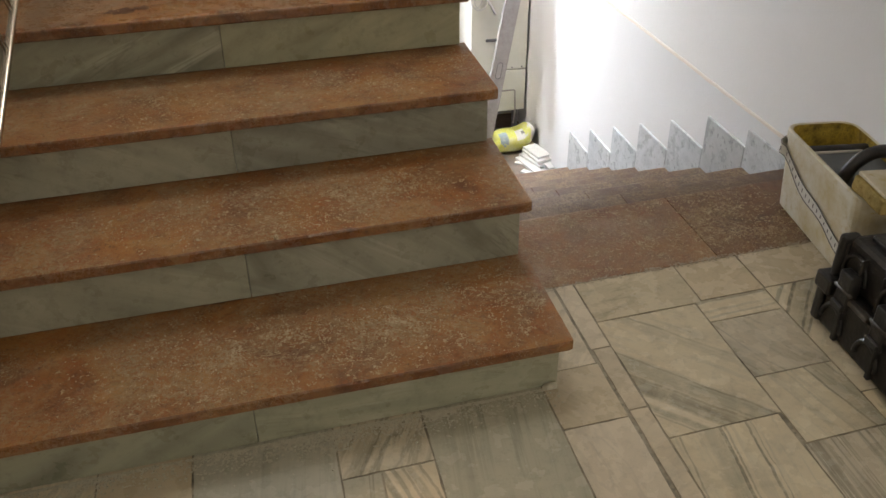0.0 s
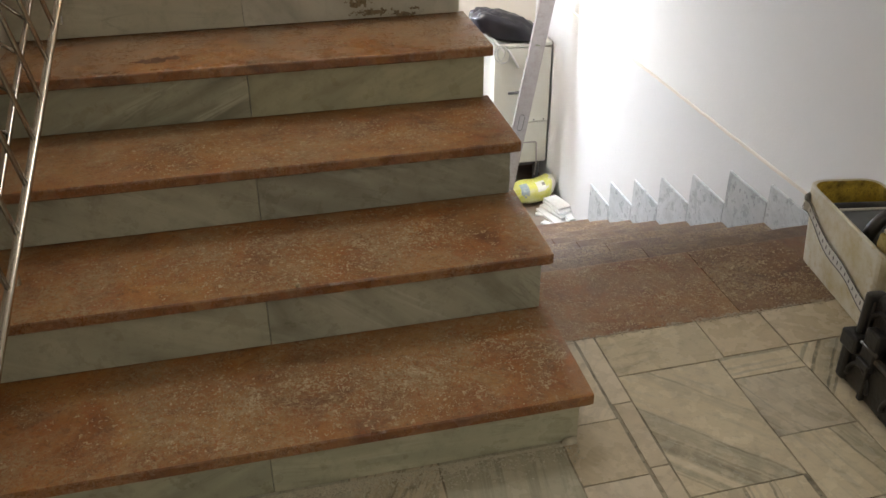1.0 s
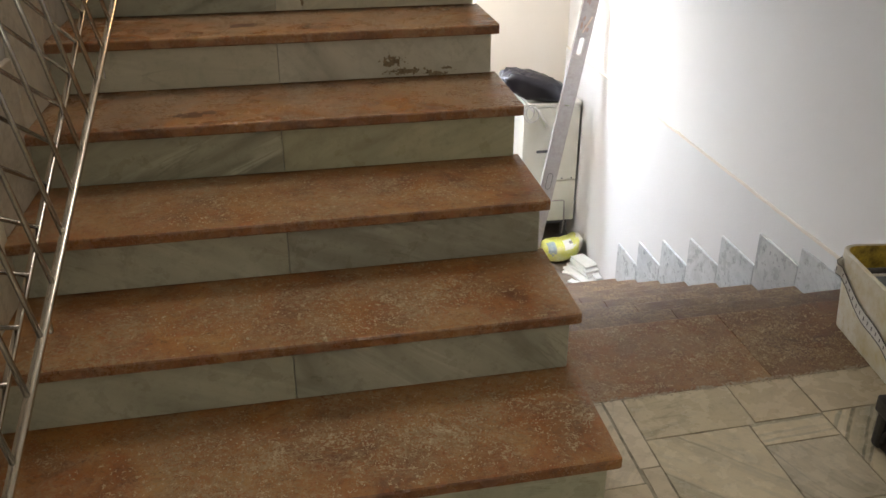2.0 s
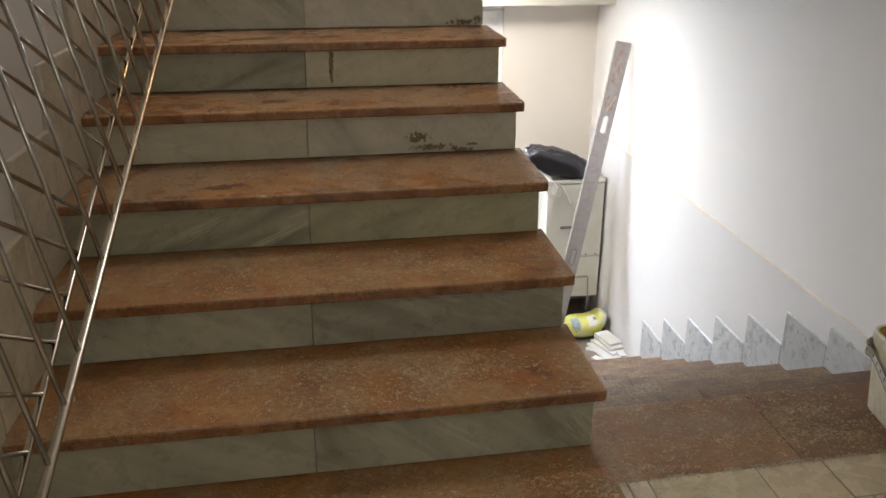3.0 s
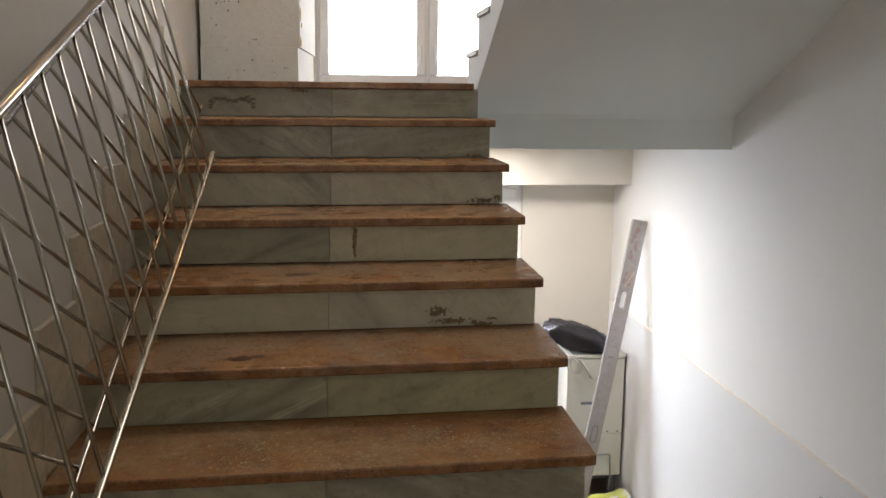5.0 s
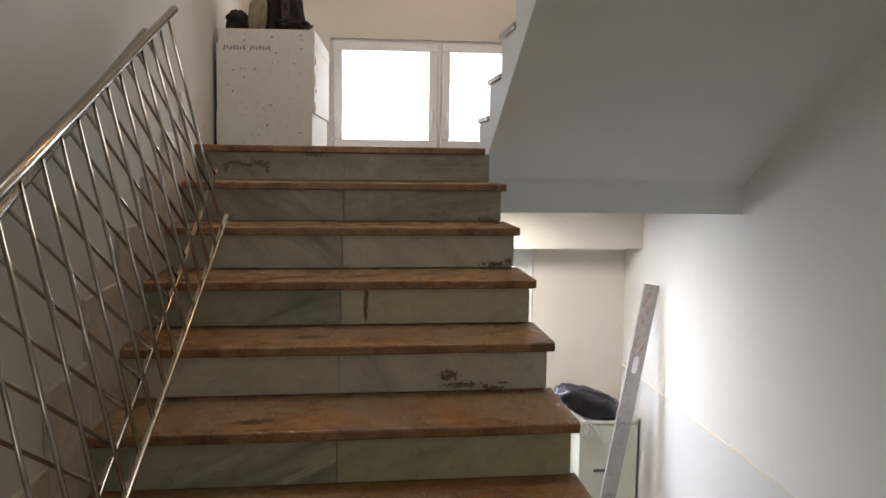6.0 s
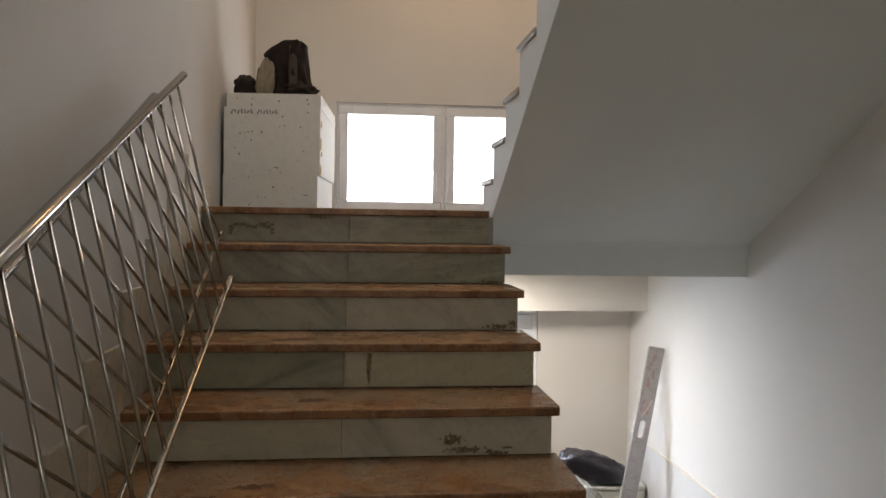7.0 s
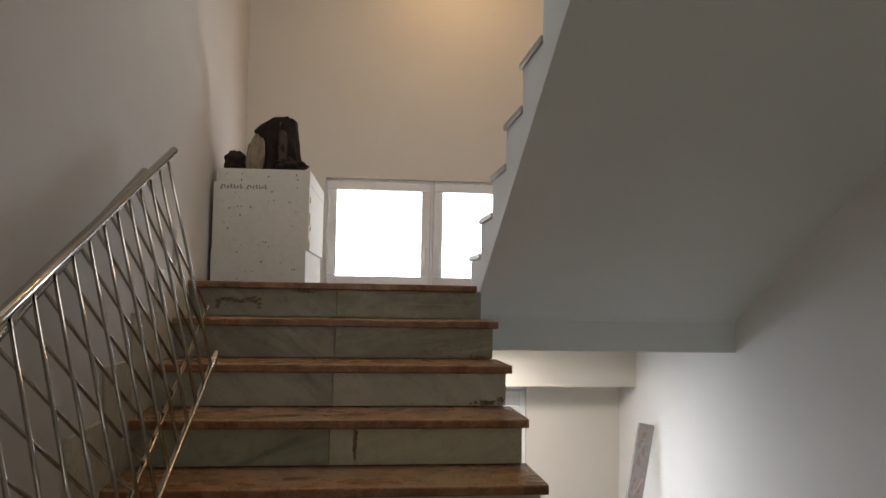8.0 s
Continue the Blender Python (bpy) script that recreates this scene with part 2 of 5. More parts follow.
RISER = riser_stone("grey_green_marble", (0.42, 0.41, 0.30), (0.325, 0.32, 0.235), (0.155, 0.152, 0.108), (0.56, 0.55, 0.43), 0.3)
RISER_PALE = riser_stone("pale_grey_green_marble", (0.54, 0.515, 0.40), (0.46, 0.44, 0.34), (0.26, 0.245, 0.18), (0.62, 0.60, 0.48), 0.15)
RISER_DARK = riser_stone("dark_grey_marble", (0.36, 0.355, 0.275), (0.265, 0.262, 0.205), (0.12, 0.12, 0.09), (0.50, 0.495, 0.40), 0.2)
CREAM = ((0.68, 0.59, 0.42), (0.56, 0.485, 0.345), (0.13, 0.12, 0.082))
TILE = veined("cream_floor_marble", *CREAM, "Z_AXIS", (0.35, 2.2, 1), 0.25, 0.85, tone=0.3)
TILE_PLAIN = veined("pinkish_cream_marble", (0.66, 0.565, 0.41), (0.57, 0.485, 0.35), (0.27, 0.23, 0.165), "Z_AXIS", (0.5, 1.6, 1), 0.25, 0.4, tone=0.16)
TILE_LONG = veined("cream_marble_long_veins", *CREAM, "Z_AXIS", (0.12, 3.4, 1), 0.25, 1.15, tone=0.2, angle=88)
TILE_GREY = veined("grey_cream_marble_long_veins", (0.52, 0.49, 0.39), (0.44, 0.425, 0.345), (0.20, 0.195, 0.155), "Z_AXIS", (0.10, 3.0, 1), 0.22, 0.8, tone=0.1, angle=84)
TILE_CROSS = veined("cream_marble_cross_veins", *CREAM, "Z_AXIS", (0.35, 2.0, 1), 0.25, 0.5, tone=0.2, angle=12)


def banded(name, along, bands):
    """Cream marble with a few broad grey bands along one direction; each band: distance across, half width, strength, colour."""
    m, b = material(name, 0.25)
    n = Nodes(m)
    c = n.coords()
    w = n.add("ShaderNodeVectorRotate", rotation_type="Z_AXIS")
    n.put(w.inputs["Vector"], c)
    w.inputs["Angle"].default_value = radians(-along)
    st = n.add("ShaderNodeMapping")
    n.put(st.inputs["Vector"], w.outputs[0])
    st.inputs["Scale"].default_value = (0.12, 1.6, 1)
    parts_ = n.add("ShaderNodeSeparateXYZ")
    n.put(parts_.inputs[0], w.outputs[0])
    across = n.math("ADD", parts_.outputs[1], n.math("MULTIPLY", n.math("SUBTRACT", n.noise(c, 9, 6, 0.6), 0.5), 0.022))
    streak = n.noise(st.outputs[0], 26, 6, 0.65, 0.3)
    col = n.ramp(n.noise(c, 5, 7, 0.65), (0.3, (0.49, 0.435, 0.32)), (0.5, (0.67, 0.58, 0.41)), (0.72, (0.73, 0.65, 0.48)))
    col = n.mix(n.ramp(streak, (0.52, 0.0), (0.72, 0.45)), col, (0.36, 0.34, 0.27))
    worn = n.ramp(n.noise(c, 17, 9, 0.78, 0.3), (0.38, 0.45), (0.52, 1.0))
    for place, half, strength, colour in bands:
        d = n.math("DIVIDE", n.math("ABSOLUTE", n.math("SUBTRACT", across, place)), half)
        k = n.math("MULTIPLY", n.ramp(d, (0.55, strength), (1.0, 0.0)), n.math("MULTIPLY", n.ramp(streak, (0.30, 1.0), (0.60, 0.35)), worn))
        col = n.mix(k, col, colour)
    dirt = n.ramp(n.noise(c, 30, 10, 0.8), (0.50, 0.0), (0.80, 0.45))
    n.put(b.inputs["Base Color"], n.mix(dirt, col, (0.2, 0.18, 0.14)))
    n.put(b.inputs["Roughness"], n.ramp(n.noise(c, 18, 4), (0.3, 0.16), (0.75, 0.36)))
    n.put(b.inputs["Normal"], n.bump(n.noise(c, 55, 4), 0.12, 0.001))
    return m


INKY, SLATE, SNOW = (0.07, 0.07, 0.055), (0.21, 0.21, 0.165), (0.74, 0.68, 0.56)
BAND_SLANT = banded("cream_marble_dark_slanted_band", -46, ((0.345, 0.005, 0.6, SLATE), (0.325, 0.014, 0.25, SLATE), (0.172, 0.036, 0.75, SLATE), (0.196, 0.004, 0.7, INKY), (0.115, 0.030, 0.85, (0.13, 0.13, 0.105)), (0.140, 0.005, 0.7, INKY),
                                                        (0.080, 0.010, 0.9, SNOW), (0.059, 0.012, 0.7, SLATE), (0.043, 0.004, 0.5, SLATE)))
BAND_CASE = banded("cream_marble_grey_bands", 52, ((-0.395, 0.007, 0.85, SLATE), (-0.410, 0.007, 0.8, SNOW), (-0.427, 0.007, 0.85, INKY), (-0.460, 0.035, 0.55, SLATE), (-0.470, 0.005, 0.7, INKY), (-0.486, 0.004, 0.8, INKY), (-0.30, 0.02, 0.3, SLATE)))
BAND_FRONT = banded("cream_marble_dark_lines", 83, ((-0.210, 0.003, 0.7, INKY), (-0.285, 0.026, 0.6, SLATE), (-0.307, 0.005, 0.95, INKY), (-0.318, 0.003, 0.8, INKY), (-0.372, 0.004, 0.9, INKY), (-0.384, 0.002, 0.6, INKY), (-0.335, 0.006, 0.3, SLATE)))
BAND_EDGE = banded("cream_marble_dark_edge_vein", 5, ((0.212, 0.007, 0.9, INKY), (0.225, 0.012, 0.45, SLATE), (0.150, 0.005, 0.5, SLATE), (0.172, 0.006, 0.35, SLATE)))
BAND_SIDE = banded("cream_marble_grey_side", -77, ((0.595, 0.045, 0.7, SLATE), (0.560, 0.004, 0.7, INKY), (0.47, 0.012, 0.4, SLATE), (0.505, 0.005, 0.35, SLATE), (0.62, 0.004, 0.6, INKY)))
BAND_FLOOR = banded("cream_marble_brown_stripes", -75, ((-0.465, 0.006, 0.9, INKY), (-0.478, 0.004, 0.8, SNOW), (-0.490, 0.010, 0.8, SLATE), (-0.432, 0.010, 0.6, SLATE), (-0.41, 0.004, 0.7, INKY), (-0.445, 0.004, 0.7, INKY)))
CARRARA = veined("grey_white_marble", (0.47, 0.495, 0.52), (0.37, 0.395, 0.42), (0.17, 0.19, 0.21), "X_AXIS", (2, 2, 0.9), 0.3, 0.6, spots=0.8)
LANDING = veined("worn_brown_floor_marble", (0.24, 0.19, 0.15), (0.17, 0.13, 0.10), (0.08, 0.06, 0.05), "Z_AXIS", (0.6, 2, 1), 0.4, 0.6)
SKIRT = veined("stained_beige_marble", (0.60, 0.55, 0.45), (0.47, 0.42, 0.33), (0.24, 0.2, 0.14), "X_AXIS", (1, 1, 2), 0.4, 0.6)


def simple(name, colour, rough=0.5, metal=0.0, vary=0.25, scale=20, other=None, spec=0.5, relief=0.0):
    m, b = material(name, rough, metal, spec)
    n = Nodes(m)
    c = n.coords(shift=3.0)
    other = other or tuple(x * 0.6 for x in colour)
    f = n.ramp(n.noise(c, scale, 5, 0.65), (0.42, 0.0), (0.72, vary))
    g = n.ramp(n.noise(c, scale * 5, 4, 0.7), (0.5, 0.0), (0.75, vary))
    n.put(b.inputs["Base Color"], n.mix(n.math("MAXIMUM", f, g), colour, other))
    n.put(b.inputs["Roughness"], n.ramp(n.noise(c, scale * 2, 4), (0.3, rough * 0.8), (0.7, min(1, rough * 1.25))))
    if relief:
        n.put(b.inputs["Normal"], n.bump(n.noise(c, scale * 3, 4), relief, 0.003))
    return m


STONE_GREY = simple("grey_stone_tread", (0.42, 0.40, 0.37), 0.5, 0, 0.4, 20, (0.3, 0.28, 0.25))


def steel(name, colour, rough):
    """Drawn stainless tube: even gloss, faint tone changes along it."""
    m, b = material(name, rough, 1.0)
    n = Nodes(m)
    n.put(b.inputs["Base Color"], n.mix(n.ramp(n.noise(n.coords(shift=3.0), 6, 3, 0.5), (0.35, 0.0), (0.7, 0.5)), colour, tuple(x * 0.82 for x in colour)))
    return m


STEEL = steel("brushed_stainless_steel", (0.45, 0.43, 0.395), 0.19)
STEEL_RAIL = steel("satin_stainless_steel", (0.64, 0.57, 0.47), 0.17)
JOINT = simple("brown_grey_joint_mortar", (0.40, 0.35, 0.26), 0.9, 0, 1.0, 14, (0.075, 0.065, 0.05), 0.2, 0.4)
CONCRETE = plaster("rough_concrete", (0.4, 0.39, 0.37), (0.3, 0.29, 0.27))
PVC = simple("white_window_plastic", (0.86, 0.86, 0.87), 0.3, 0, 0.08, 8)
GASKET = simple("grey_rubber_gasket", (0.12, 0.12, 0.13), 0.6)
EPS = simple("white_polystyrene_foam", (0.77, 0.745, 0.69), 0.85, 0, 0.45, 28, (0.62, 0.585, 0.52), 0.2, 0.6)
SPECK = simple("dark_foam_bead", (0.15, 0.14, 0.13), 0.9)
GLUE = simple("yellow_glue", (0.62, 0.42, 0.10), 0.6)
INK = simple("dark_ink", (0.22, 0.21, 0.21), 0.8, 0, 0.6, 90, (0.5, 0.49, 0.47))
DARK_CLOTH = simple("dark_brown_cloth", (0.035, 0.024, 0.02), 0.9, 0, 0.6, 12, (0.014, 0.01, 0.01), 0.2, 0.8)
TAN_CLOTH = simple("tan_cloth", (0.33, 0.27, 0.19), 0.9, 0, 0.95, 22, None, 0.2, 0.6)
BLACK_SHEET = simple("black_plastic_sheet", (0.010, 0.009, 0.015), 0.34, 0, 0.5, 10, (0.022, 0.020, 0.030), 0.5, 0.3)
CABINET = simple("off_white_enamel", (0.66, 0.66, 0.60), 0.35, 0, 0.25, 9, (0.5, 0.49, 0.42))
ALU = simple("scratched_aluminium", (0.43, 0.41, 0.41), 0.42, 0.45, 0.5, 25, (0.27, 0.22, 0.2))
RED_PAINT = simple("worn_red_paint", (0.38, 0.25, 0.22), 0.6, 0, 0.8, 60, (0.36, 0.33, 0.31))
YELLOW_BAG = simple("yellow_printed_plastic", (0.62, 0.62, 0.08), 0.4, 0, 0.9, 11, (0.74, 0.74, 0.5), 0.5, 0.7)
WHITE_BAG = simple("white_woven_plastic", (0.72, 0.72, 0.68), 0.45, 0, 0.3, 25, None, 0.5, 0.6)
BLUE_PRINT = simple("blue_print", (0.24, 0.33, 0.42), 0.5, 0, 0.8, 30, (0.5, 0.54, 0.5))
TUB = simple("dirty_cream_plastic", (0.70, 0.66, 0.55), 0.5, 0, 0.9, 8, (0.50, 0.39, 0.14), 0.4, 0.3)
TUB_YELLOW = simple("yellow_tub_rim", (0.60, 0.43, 0.06), 0.5, 0, 0.95, 24, (0.10, 0.065, 0.02), 0.4, 0.4)
GREY_PLASTIC = simple("dark_grey_plastic", (0.10, 0.11, 0.12), 0.45, 0, 0.4, 14, (0.16, 0.17, 0.17))
BLACK_PLASTIC = simple("dusty_black_plastic", (0.012, 0.012, 0.013), 0.40, 0, 0.8, 22, (0.048, 0.042, 0.035), 0.5, 0.6)
SPONGE = simple("yellow_sponge", (0.44, 0.34, 0.13), 0.95, 0, 0.8, 70, (0.22, 0.15, 0.04), 0.1, 1.0)
STRAP = simple("pale_woven_strap", (0.68, 0.66, 0.60), 0.8, 0, 0.3, 60)
TILE_WHITE = simple("white_marble_offcut", (0.80, 0.81, 0.81), 0.4, 0, 0.35, 18, (0.55, 0.56, 0.57))
CHIP = simple("pale_stone_chips", (0.66, 0.56, 0.39), 0.9, 0, 1.0, 70, (0.24, 0.14, 0.065))
DUST = simple("pale_grinding_dust", (0.58, 0.47, 0.31), 0.95, 0, 1.0, 38, (0.30, 0.175, 0.08), 0.2, 0.4)

glass, gb = material("window_glass", 0.02)
gb.inputs["Transmission Weight"].default_value = 1.0
gb.inputs["IOR"].default_value = 1.45

GLOW, eb = material("hazy_daylight")
eb.inputs["Base Color"].default_value = (0, 0, 0, 1)
eb.inputs["Emission Color"].default_value = (0.95, 0.98, 1.0, 1)
eb.inputs["Emission Strength"].default_value = 3.0
LAMP, lb = material("lamp_glass")
lb.inputs["Emission Color"].default_value = (1, 0.75, 0.45, 1)
lb.inputs["Emission Strength"].default_value = 12.0


# ---- building helpers ----
def thing(name, place, label, category, group="", kind=""):
    ob = new(name)
    ob.location = place
    ob.empty_display_size = 0.1
    bpy.context.view_layer.update()
    return tagged(ob, label, category, group, kind)


def mesh_of(bm, name, smooth=False):
    me = bpy.data.meshes.new(name)
    bm.normal_update()
    bm.to_mesh(me)
    bm.free()
    if smooth:
        for p in me.polygons:
            p.use_smooth = True
    return me


def part(name, bm, mat, parent=None, label="", smooth=False, kind=""):
    """One mesh object from a bmesh in world coordinates, under a thing or part."""
    me = bm if isinstance(bm, bpy.types.Mesh) else mesh_of(bm, name, smooth)
    if not me.materials:
        me.materials.append(mat)
    if name == "tread":
        me.materials.append(TREAD_EDGE)
    ob = new(name, me)
    if parent is not None:
        ob.parent = parent
        ob.matrix_parent_inverse = world_of(parent).inverted()
    return tagged(ob, label=label, kind=kind)


def world_of(ob):
    if ob.parent is None:
        return Matrix.Translation(ob.location) if ob.type == "EMPTY" else ob.matrix_basis.copy()
    return world_of(ob.parent) @ ob.matrix_parent_inverse @ ob.matrix_basis


def bevel(bm, width, segments=1):
    if width:
        bmesh.ops.bevel(bm, geom=bm.edges[:], offset=width, segments=segments, affect="EDGES", profile=0.5)


def box(x0, y0, z0, x1, y1, z1, r=0.0, bm=None, seg=1, m=None):
    """A box between two corners, with eased edges, added to bm."""
    b = bmesh.new()
    bmesh.ops.create_cube(b, size=1, matrix=Matrix.LocRotScale(((x0 + x1) / 2, (y0 + y1) / 2, (z0 + z1) / 2), None, (abs(x1 - x0), abs(y1 - y0), abs(z1 - z0))))
    bevel(b, r, seg)
    if m is not None:
        bmesh.ops.transform(b, matrix=m, verts=b.verts)
    return joined(bm, b)


def joined(bm, b):
    if bm is None:
        return b
    me = bpy.data.meshes.new("scrap")
    b.to_mesh(me)
    b.free()
    bm.from_mesh(me)
    bpy.data.meshes.remove(me)
    return bm


def rod(a, b, r, sides=10, bm=None, caps=True):
    a, b = Vector(a), Vector(b)
    o = bmesh.new()
    m = Matrix.Translation((a + b) / 2) @ (b - a).to_track_quat("Z", "Y").to_matrix().to_4x4()
    bmesh.ops.create_cone(o, cap_ends=caps, segments=sides, radius1=r, radius2=r, depth=(b - a).length, matrix=m)
    return joined(bm, o)


def prism(outline, x0, x1, bm=None):
    """An outline of (y, z) drawn out along x."""
    o = bmesh.new()
    v0 = [o.verts.new((x0, y, z)) for y, z in outline]
    v1 = [o.verts.new((x1, y, z)) for y, z in outline]
    n = len(outline)
    o.faces.new(v0)
    o.faces.new(v1[::-1])
    for i in range(n):
        o.faces.new((v0[i], v1[i], v1[(i + 1) % n], v0[(i + 1) % n]))
    bmesh.ops.recalc_face_normals(o, faces=o.faces[:])
    return joined(bm, o)


def tube(points, r, sides=8, bm=None, closed=False):
    """A round bar along a row of points."""
    o = bmesh.new()
    pts = [Vector(p) for p in points]
    rings = []
    n = len(pts)
    side = None
    for i, p in enumerate(pts):
        d = (pts[(i + 1) % n if closed else min(i + 1, n - 1)] - pts[i - 1 if closed or i else 0]).normalized()
        side = side if side is not None else d.orthogonal()
        side = (side - d * side.dot(d)).normalized()
        up = d.cross(side)
        rings.append([o.verts.new(p + r * (math.cos(2 * math.pi * k / sides) * side + math.sin(2 * math.pi * k / sides) * up)) for k in range(sides)])
    for i in range(n if closed else n - 1):
        a, b = rings[i], rings[(i + 1) % n]
        for k in range(sides):
            o.faces.new((a[k], a[(k + 1) % sides], b[(k + 1) % sides], b[k]))
    if not closed:
        o.faces.new(rings[0][::-1])
        o.faces.new(rings[-1])
    bmesh.ops.recalc_face_normals(o, faces=o.faces[:])
    return joined(bm, o)


def lump(centre, size, seed=0, rough=0.25, freq=2.0, sub=3, flat=None, square=1.0):
    """A soft uneven body: a sphere pushed about by noise, cut flat at the height flat."""
    o = bmesh.new()
    bmesh.ops.create_icosphere(o, subdivisions=sub, radius=1)
    for v in o.verts:
        if square != 1.0:
            v.co = Vector([math.copysign(abs(x) ** square, x) for x in v.co])
        k = 1 + rough * noise.noise(v.co * freq + Vector((seed * 3.1, seed * 1.7, 0))) + 0.35 * rough * noise.noise(v.co * freq * 3.3 + Vector((0, seed * 2.3, 5)))
        v.co = Vector((v.co.x * size[0] * k, v.co.y * size[1] * k, v.co.z * size[2] * k)) + Vector(centre)
        if flat is not None:
            v.co.z = max(v.co.z, flat)
    return o


def loft(loops, close_first=True, close_last=True, bm=None):
    o = bmesh.new()
    vs = [[o.verts.new(p) for p in l] for l in loops]
    n = len(vs[0])
    for a, c in zip(vs, vs[1:]):
        for i in range(n):
            o.faces.new((a[i], a[(i + 1) % n], c[(i + 1) % n], c[i]))
    if close_first:
        o.faces.new(vs[0][::-1])
    if close_last:
        o.faces.new(vs[-1])
    bmesh.ops.recalc_face_normals(o, faces=o.faces[:])
    return joined(bm, o)


def structure(name, bm, mat, label, category="", smooth=False):
    ob = part(name, bm, mat, None, label, smooth)
    return tagged(ob, kind="structure", category=category or name.split("_")[0])


# ---- structure ----
W = 0.25
bm = box(RIGHT, BACK - W, LOW - 0.2, RIGHT + W, FAR + 0.3, TOP)
structure("wall_east", bm, WHITE_WALL, "white painted plaster wall beside the stairs", "wall")
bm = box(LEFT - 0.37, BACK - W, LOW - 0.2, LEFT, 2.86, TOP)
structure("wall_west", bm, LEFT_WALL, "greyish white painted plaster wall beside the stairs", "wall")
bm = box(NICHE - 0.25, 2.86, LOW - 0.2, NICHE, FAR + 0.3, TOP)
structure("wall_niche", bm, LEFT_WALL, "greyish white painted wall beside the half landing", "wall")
bm = box(LEFT, BACK - W, LOW - 0.2, RIGHT, BACK, TOP)
structure("wall_south", bm, LEFT_WALL, "plain painted wall behind the stair hall", "wall")

# window wall with its two openings
UX0, UX1, UZ0, UZ1 = -0.832, 0.76, 1.486, 2.277
LX0, LX1, LZ0, LZ1 = -0.80, 0.66, -0.75, 0.80
bm = bmesh.new()
for x0, x1, z0, z1 in ((NICHE, RIGHT, LOW - 0.2, LZ0), (NICHE, LX0, LZ0, LZ1), (LX1, RIGHT, LZ0, LZ1), (NICHE, RIGHT, LZ1, UZ0),
                       (NICHE, UX0, UZ0, UZ1), (UX1, RIGHT, UZ0, UZ1), (NICHE, RIGHT, UZ1, TOP)):
    box(x0, FAR, z0, x1, FAR + 0.3, z1, bm=bm)
structure("wall_north", bm, FAR_WALL, "cream painted window wall of the stairwell", "wall")
# the gap left in the ceiling is invented to hold the overhead fill
bm = bmesh.new()
for x0, y0, x1, y1 in ((LEFT - 0.37, BACK - W, RIGHT + W, 0.4), (LEFT - 0.37, 2.7, RIGHT + W, FAR + 0.3), (LEFT - 0.37, 0.4, LEFT + 0.05, 2.7), (-0.08, 0.4, RIGHT + W, 2.7)):
    box(x0, y0, TOP, x1, y1, TOP + 0.2, bm=bm)
structure("ceiling", bm, CEILING, "ceiling of the stairwell with an opening added for the overhead fill", "ceiling")
# added lid, out of view, so no blue sky reflects in the railings
structure("ceiling_upper", box(LEFT - 0.37, 0.3, TOP + 0.201, 0.2, 2.8, TOP + 0.4), CEILING, "unseen cap added over the ceiling opening to keep out the sky", "ceiling")
structure("ceiling_hall", box(LEFT, BACK, 2.80, RIGHT, 0.298, 2.97), CEILING, "white underside of the upper floor", "ceiling")
structure("backdrop", box(-6, 8.0, -4, 6, 8.05, 7), GLOW, "bright overcast daylight outside the windows", "backdrop")


def window(name, x0, x1, z0, z1, mid, label, g=0.066, f=0.018):
    """A white plastic window with two sashes."""
    y0, y1 = FAR + 0.02, FAR + 0.09
    ob = thing(name, ((x0 + x1) / 2, y0, z0), label, "window", kind="structure")
    for a in ((x0, z0, x1, z0 + f), (x0, z1 - f, x1, z1), (x0, z0 + f, x0 + f, z1 - f), (x1 - f, z0 + f, x1, z1 - f), (mid - 0.012, z0 + f, mid + 0.012, z1 - f)):
        part("window_frame", box(a[0], y0, a[1], a[2], y1, a[3], 0.004), PVC, ob)
    for s0, s1, hx in ((x0 + f, mid - 0.012, mid - 0.05), (mid + 0.012, x1 - f, mid + 0.05)):
        a0, a1, b0, b1 = s0, s1, z0 + f, z1 - f
        sash = part("sash", box(a0, y0 - 0.018, b0, a1, y1 - 0.02, b0 + g, 0.006), PVC, ob)
        for c in ((a0, b1 - g, a1, b1), (a0, b0 + g, a0 + g, b1 - g), (a1 - g, b0 + g, a1, b1 - g)):
            part("sash_bar", box(c[0], y0 - 0.018, c[1], c[2], y1 - 0.02, c[3], 0.006), PVC, sash)
        pane = part("pane", box(a0 + g - 0.006, y0 + 0.02, b0 + g - 0.006, a1 - g + 0.006, y0 + 0.026, b1 - g + 0.006), glass, sash)
        pane.visible_shadow = False
        hz = b0 + 0.24
        b = box(hx - 0.012, y0 - 0.03, hz - 0.035, hx + 0.012, y0 - 0.018, hz + 0.035, 0.004)
        box(hx - 0.008, y0 - 0.055, hz + 0.0, hx + 0.008, y0 - 0.03, hz + 0.02, 0.003, bm=b)
        box(hx - 0.009, y0 - 0.062, hz - 0.10, hx + 0.009, y0 - 0.045, hz + 0.02, 0.005, bm=b)
        part("handle", b, PVC, sash, "white window handle")
    return ob


window("window_1", UX0, UX1, UZ0, UZ1, -0.055, "white plastic two-sash window of the half landing")
window("window_2", LX0, LX1, LZ0, LZ1, -0.05, "white plastic two-sash window of the lower landing", 0.105, 0.045)

